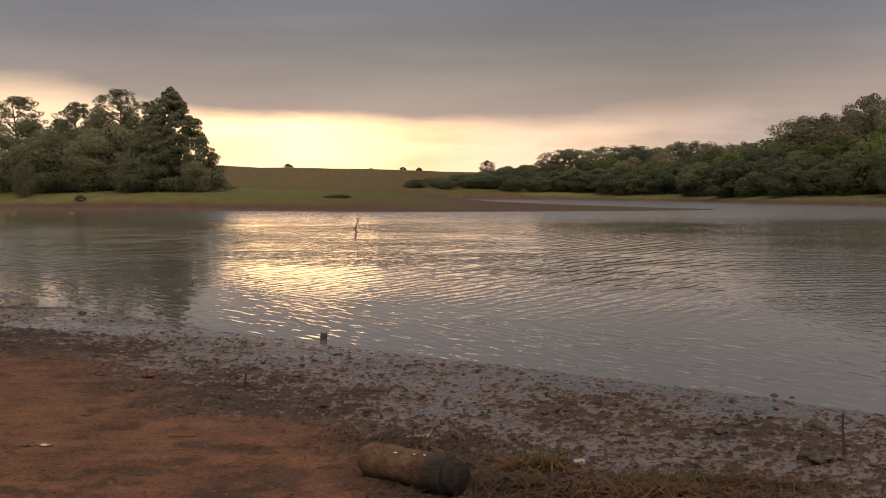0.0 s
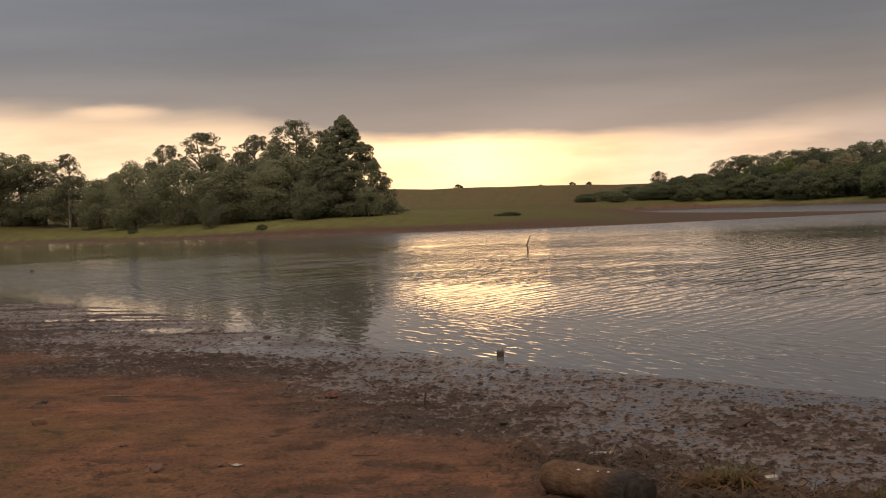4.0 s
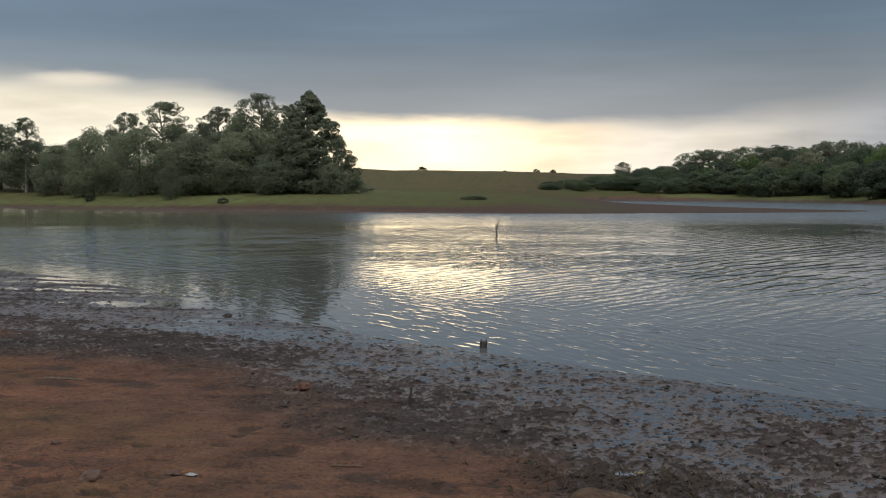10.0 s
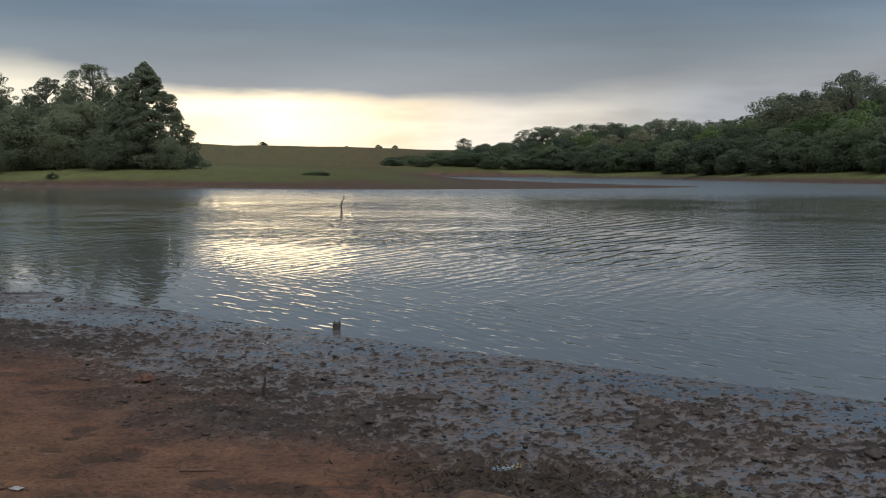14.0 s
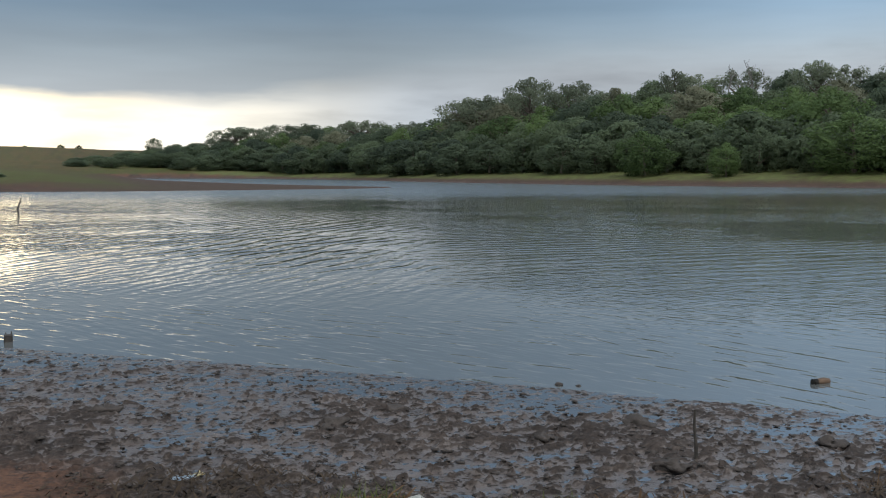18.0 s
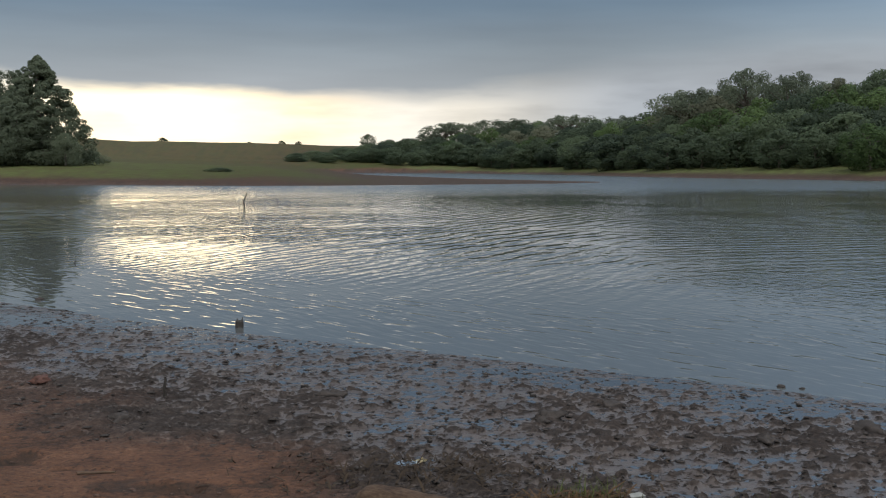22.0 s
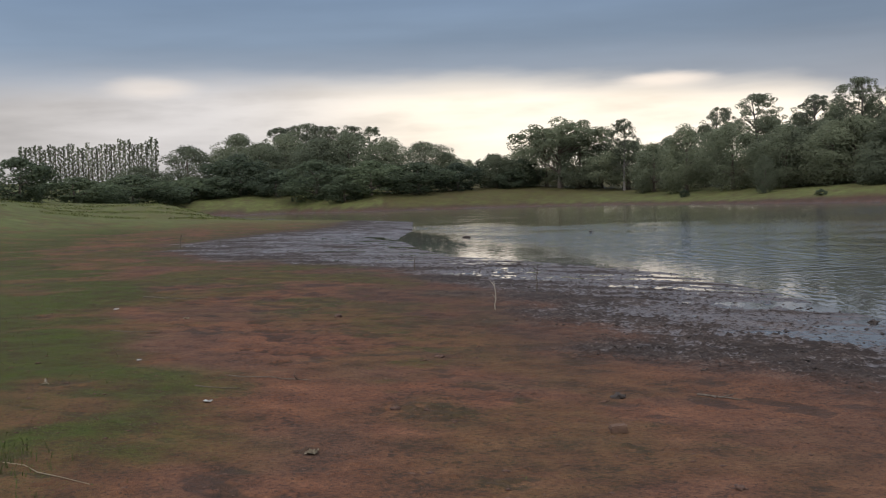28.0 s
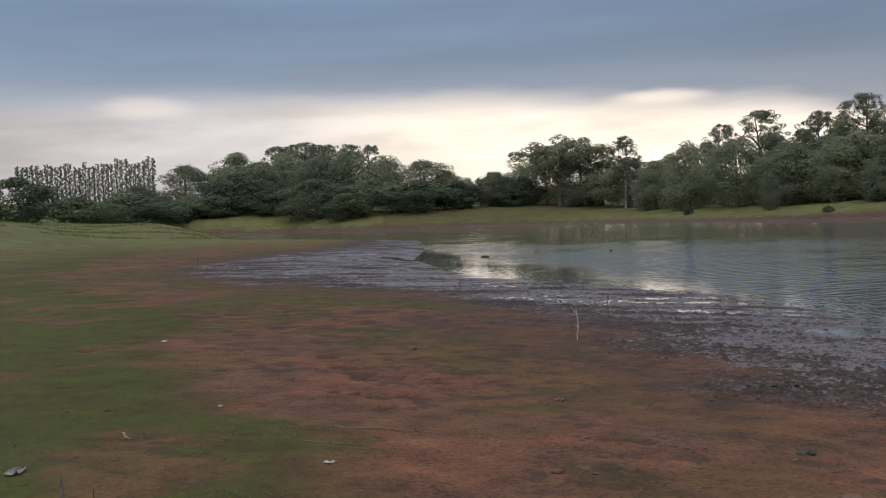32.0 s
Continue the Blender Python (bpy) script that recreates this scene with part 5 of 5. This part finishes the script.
def duck_like_float():
    # a brown shape like a resting duck, built here as a piece of wood
    ob = new("driftwood")
    ob.matrix_basis = pose(5.72, 10.50, 0.012, 0, 0, 8)
    part("body", rough_cylinder("body", M_LOG, 0.15, 8, 14, lambda q: 0.03 * (0.7 + 0.5 * math.sin(0.4 + 2.4 * q)), 4.0, 0.15), ob, "brown floating body")
    part("dark_end", rough_cylinder("dark_end", M_CHAR, 0.045, 4, 14, lambda q: 0.034, 6.0, 0.15, -0.044), ob, "dark wet end")
    return tagged(ob, "duck-like brown shape floating near the shore, modelled as wood", "driftwood")


duck_like_float()


def shallow_rock(x, y, r, seed, label):
    ob = new("rock", bm_to("rock", blob(np.random.default_rng(seed), r, (1.3, 0.9, 0.55), 0.35), M_CLOD))
    ob.matrix_basis = pose(x, y, 0.1 * r, 0, 0, seed * 40)
    return tagged(ob, label, "rock")


shallow_rock(-33.2, 46.2, 0.16, 1, "dark rock standing out of the shallows")
shallow_rock(-29.5, 52.0, 0.09, 2, "small dark rock in the shallows")
shallow_rock(3.40, 11.15, 0.036, 3, "small dark stone at the water's edge")
shallow_rock(3.55, 11.05, 0.022, 4, "small dark stone at the water's edge")

shallow_rock(-4.85, 18.6, 0.055, 5, "dark wet stone at the water's edge")
shallow_rock(-33.9, 47.2, 0.10, 8, "small dark rock beside a larger one in the shallows")


def lump_of_mud(x, y, r, seed, label, mat, flat=0.55):
    ob = new("clod", bm_to("clod", blob(np.random.default_rng(seed), r, (1.35, 0.95, flat), 0.95, 3), mat))
    ob.matrix_basis = pose(x, y, top_z(x, y) + 0.12 * r, 0, 0, seed * 37)
    return tagged(ob, label, "clod")


for k, (x, y, r) in enumerate([(-2.04, 9.31, 0.075), (-6.01, 18.15, 0.07), (-5.8, 10.3, 0.05), (-0.62, 10.2, 0.07), (0.9, 9.3, 0.09), (2.2, 8.6, 0.08), (1.5, 9.9, 0.07), (3.1, 9.0, 0.09), (2.6, 7.6, 0.07), (-3.9, 12.3, 0.07), (4.1, 8.1, 0.08)]):
    lump_of_mud(x, y, r, 60 + k, "dark lump of wet mud on the shore", M_CLOD)
for k, (x, y, r) in enumerate([(-3.26, 7.23, 0.055), (-11.78, 13.49, 0.06), (-3.9, 8.1, 0.03), (-2.9, 7.52, 0.035), (-6.9, 8.8, 0.03), (-8.3, 11.2, 0.035)]):
    lump_of_mud(x, y, r, 90 + k, "clod of dark earth on the red shore", M_EARTH_CLOD)


lump_of_mud(-2.92, 10.84, 0.06, 60, "lump of reddish clay on the wet mud", M_RED_CLAY)


def broken_brick():
    ob = new("broken_brick")
    ob.matrix_basis = pose(-5.14, 9.04, top_z(-5.14, 9.04) + 0.022, 3, -5, 38)
    bm = bmesh.new()
    bmesh.ops.create_cube(bm, size=1.0, matrix=Matrix.Diagonal((0.12, 0.085, 0.062, 1)))
    bmesh.ops.bevel(bm, geom=bm.edges[:], offset=0.010, segments=2, affect="EDGES")
    bmesh.ops.subdivide_edges(bm, edges=bm.edges[:], cuts=2, use_grid_fill=True)
    for v in bm.verts:
        v.co += Vector((noise.noise(v.co * 30), noise.noise(v.co * 30 + Vector((9, 0, 0))), noise.noise(v.co * 30 + Vector((0, 9, 0))))) * 0.007
    part("body", bm_to("body", bm, M_BRICK, False), ob)
    return tagged(ob, "weathered brown half brick on red earth", "brick")


broken_brick()
lying_stick(-4.75, 6.45, -4.2, 6.62, 0.006, M_DEAD, "thin grey twig lying on red earth")
lying_stick(-4.1, 6.25, -3.7, 6.20, 0.005, M_TWIG, "thin pale twig lying on red earth")
lying_stick(-12.9, 10.6, -12.3, 10.9, 0.006, M_DEAD, "thin dark twig on short grass", 1)
lying_stick(-16.5, 13.9, -15.4, 14.3, 0.010, M_DEAD, "long dark twig on patchy grass", 1)
lying_stick(-8.9, 8.55, -8.5, 8.7, 0.006, M_DEAD, "thin curled twig on red earth", 1)
stick("twig_stub", -5.7, 24.8, 0.10, 0.012, 0.4, M_DARK_WOOD, "small dark twig rising out of the shallows", "twig", fork=1, base=-0.02)
crumpled("plastic_bag", -9.75, 6.79, 0.15, [("sheet", M_CARTON, 0, 1.0), ("fold", M_PLASTIC, 0.06, 0.4)], "flattened dirty white plastic bag on the grass", 17)
crumpled("paper_scrap", -15.2, 12.4, 0.07, [("sheet", M_PLASTIC, 0, 1.0)], "tiny white scrap among short grass", 12)
crumpled("paper_scrap", -10.5, 9.2, 0.05, [("sheet", M_PLASTIC, 0, 1.0)], "tiny white scrap on red earth", 14)


# ---------------------------------------------------------------- stuff: reeds, grass, clods
def blades_mesh(name, base, length, width, lean, rng, mat, flat=False):
    """Bent blades: base (n, 3), each of three points along its length."""
    n = len(base)
    a = rng.uniform(0, 2 * math.pi, n)
    out = np.stack([np.cos(a), np.sin(a), np.zeros(n)], 1)
    side = np.stack([-np.sin(a), np.cos(a), np.zeros(n)], 1) * width[:, None]
    up = np.array((0, 0, 1.0))
    mid = base + out * (length * lean * 0.35)[:, None] + up * (length * (0.55 if not flat else 0.10))[:, None]
    tip = base + out * (length * lean)[:, None] + up * (length * (0.85 if not flat else 0.03))[:, None]
    V = np.stack([base - side, base + side, mid + side * 0.7, tip, mid - side * 0.7], 1)
    k = np.arange(n)[:, None] * 5
    quads, tris = k + np.array([0, 1, 2, 4]), k + np.array([4, 2, 3])
    faces = np.concatenate([quads[:, [0, 1, 2]], quads[:, [0, 2, 3]], tris], 0)
    return mesh_of(name, V.reshape(-1, 3), faces, mat)


def grass_tufts():
    rng = np.random.default_rng(12)
    n = 150000
    r, a = 3.2 + 24 * rng.uniform(0, 1, n) ** 1.3, np.radians(rng.uniform(16, 68, n))
    x, y = -2.0 - r * np.sin(a), 2.0 + r * np.cos(a)
    z, grass, mud, wet, dark, d, lush = surface(x, y)
    keep = (rng.uniform(0, 1, n) < (grass - 0.25) * 1.2 * (1 - mud) * (1 - smooth(r, 12, 27))) & (d > 0.5)
    x, y, z, r = x[keep], y[keep], z[keep], r[keep]
    tall = 0.6 + 0.9 * fbm(x * 1.7, y * 1.7, 3, 7)
    m = len(x)
    length = rng.uniform(0.007, 0.017, m) * tall
    ob = new("short_grass", blades_mesh("short_grass", np.stack([x, y, z - 0.004], 1), length, rng.uniform(0.0015, 0.003, m) * (1 + r * 0.06), rng.uniform(0.7, 1.8, m), rng, M_BLADE))
    return tagged(ob, "short patchy grass on the shore", "grass", kind="stuff")


grass_tufts()


def green_clump(x, y, n, h, seed, spread=0.25):
    rng = np.random.default_rng(seed)
    p = rng.normal(size=(n, 2)) * spread + (x, y)
    z = surface(p[:, 0], p[:, 1])[0]
    ob = new("grass_tuft", blades_mesh("grass_tuft", np.column_stack([p, z - 0.005]), rng.uniform(0.5, 1.2, n) * h, rng.uniform(0.002, 0.004, n), rng.uniform(0.2, 0.9, n), rng, M_BLADE))
    return tagged(ob, "thick green grass tuft", "grass", kind="stuff")


green_clump(-8.0, 5.7, 1400, 0.08, 1, 0.32)
green_clump(-3.35, 5.2, 500, 0.07, 2, 0.14)
green_clump(-6.2, 5.4, 700, 0.07, 3, 0.25)
green_clump(0.62, 7.05, 140, 0.14, 4, 0.10)
green_clump(1.5, 6.75, 120, 0.12, 5, 0.10)


def reed_heap(x, y, sx, sy, n, length, mat, seed, turn_deg=10.0):
    """Dry reeds lying criss-cross in a low heap."""
    rng = np.random.default_rng(seed)
    px, py = x + rng.normal(size=n) * sx, y + rng.normal(size=n) * sy
    z = surface(px, py)[0]
    heap = 0.05 * np.exp(-((px - x) / sx) ** 2 * 0.5 - ((py - y) / sy) ** 2 * 0.5)
    a = radians(turn_deg) + rng.normal(size=n) * 0.95 + rng.choice([0, math.pi], n)
    L = rng.uniform(0.4, 1.2, n) * length
    d = np.stack([np.cos(a), np.sin(a), np.abs(rng.normal(size=n)) * 0.30], 1) * L[:, None]
    s = np.stack([-np.sin(a), np.cos(a), np.zeros(n)], 1) * rng.uniform(0.0025, 0.007, n)[:, None]
    c = np.stack([px, py, z + 0.008 + heap * rng.uniform(0, 1, n)], 1)
    bow = np.array((0, 0, 1.0)) * (L * rng.uniform(-0.02, 0.16, n))[:, None]
    V = np.stack([c - d / 2 - s, c - d / 2 + s, c + s + bow, c - s + bow, c + d / 2 + s * 0.5, c + d / 2 - s * 0.5], 1)
    V[:, :, 2] = np.maximum(V[:, :, 2], (z - 0.005)[:, None])
    k = np.arange(n)[:, None] * 6
    F = np.concatenate([k + np.array([0, 1, 2, 3]), k + np.array([3, 2, 4, 5])], 0)
    ob = new("dry_reeds", mesh_of("dry_reeds", V.reshape(-1, 3), F, mat))
    return tagged(ob, "heap of dry flattened reeds on the mud", "reeds", kind="stuff")


reed_heap(0.62, 7.0, 0.22, 0.10, 420, 0.17, M_STRAW, 1, 8)
reed_heap(1.15, 6.35, 0.38, 0.13, 760, 0.19, M_STRAW, 2, 14)
reed_heap(1.2, 6.5, 0.55, 0.25, 1500, 0.10, M_ROT, 3, 20)
reed_heap(1.75, 6.68, 0.38, 0.12, 520, 0.18, M_STRAW, 4, 0)
reed_heap(0.45, 6.45, 0.30, 0.18, 700, 0.11, M_ROT, 5, 30)
reed_heap(3.9, 6.8, 0.30, 0.16, 800, 0.13, M_ROT, 7, 40)
reed_heap(3.85, 6.85, 0.22, 0.12, 60, 0.30, M_STRAW, 9, 40)
reed_heap(-0.1, 7.75, 0.45, 0.25, 900, 0.08, M_ROT, 8, 60)


def clods(name, mat, n, where, size, seed, label):
    """Loose lumps strewn over the ground, joined."""
    rng = np.random.default_rng(seed)
    t = np.array([(1, 0, 0), (-1, 0, 0), (0, 1, 0), (0, -1, 0), (0, 0, 1), (0, 0, -0.5)], float)
    f = np.array([(0, 2, 4), (2, 1, 4), (1, 3, 4), (3, 0, 4), (2, 0, 5), (1, 2, 5), (3, 1, 5), (0, 3, 5)])
    r, a = 4.0 + 26 * rng.uniform(0, 1, n) ** 1.6, np.radians(rng.uniform(-44, 62, n))
    x, y = -1.0 - r * np.sin(a), 1.5 + r * np.cos(a)
    z, grass, mud, wet, dark, d, lush = surface(x, y)
    keep = where(rng, grass, mud, wet, dark, d)
    x, y, z, r = x[keep], y[keep], z[keep], r[keep]
    m = len(x)
    s = size * np.exp(np.clip(rng.normal(size=m) * 0.45, -1.2, 0.9)) * (0.8 + 0.015 * r)
    sc = np.stack([s * rng.uniform(0.8, 1.8, m), s * rng.uniform(0.7, 1.3, m), s * rng.uniform(0.22, 0.5, m)], 1)
    V = t[None] * sc[:, None] * rng.uniform(0.7, 1.25, (m, 6, 1))
    q = rng.uniform(0, math.pi, m)
    c, sn = np.cos(q)[:, None], np.sin(q)[:, None]
    V = np.stack([V[:, :, 0] * c - V[:, :, 1] * sn, V[:, :, 0] * sn + V[:, :, 1] * c, V[:, :, 2]], -1)
    V += np.stack([x, y, z + s * 0.1], 1)[:, None]
    F = (np.arange(m)[:, None, None] * 6 + f[None]).reshape(-1, 3)
    return tagged(new(name, mesh_of(name, V.reshape(-1, 3), F, mat)), label, name.replace("_", " "), kind="stuff")


def tall_grass():
    """Rank grass along the far edge of the meadow and the bay's end."""
    rng = np.random.default_rng(31)
    n = 60000
    b = np.radians(rng.uniform(34, 62, n))
    r = rng.uniform(118, 190, n)
    x, y = -r * np.sin(b), r * np.cos(b)
    z, grass, mud, wet, dark, d, lush = surface(x, y)
    keep = (d > 6) & (d < 60) & (fbm(x * 0.22, y * 0.22, 3, 8) > 0.56) & (grass > 0.3)
    x, y, z = x[keep], y[keep], z[keep]
    m = len(x)
    ob = new("tall_grass", blades_mesh("tall_grass", np.stack([x, y, z - 0.02], 1), rng.uniform(0.12, 0.30, m), rng.uniform(0.015, 0.035, m), rng.uniform(0.5, 1.4, m), rng, M_BLADE))
    return tagged(ob, "rank green grass along the meadow's edge", "grass", kind="stuff")


tall_grass()
clods("mud_clods", M_CLOD, 44000, lambda g, gr, mu, we, dk, d: (mu > 0.4) & (d > 0.15) & (g.uniform(0, 1, len(d)) < 0.75), 0.015, 21, "dark wet lumps of churned mud")
clods("earth_crumbs", M_EARTH_CLOD, 26000, lambda g, gr, mu, we, dk, d: (mu < 0.5) & (d > 0.5) & (g.uniform(0, 1, len(d)) < 0.16 + 0.84 * dk), 0.011, 22, "crumbs of dark earth on the red shore")
clods("pale_chaff", M_STRAW, 2600, lambda g, gr, mu, we, dk, d: (mu < 0.6) & (d > 2) & (g.uniform(0, 1, len(d)) < 0.35), 0.006, 23, "scattered pale leaf bits and chaff")
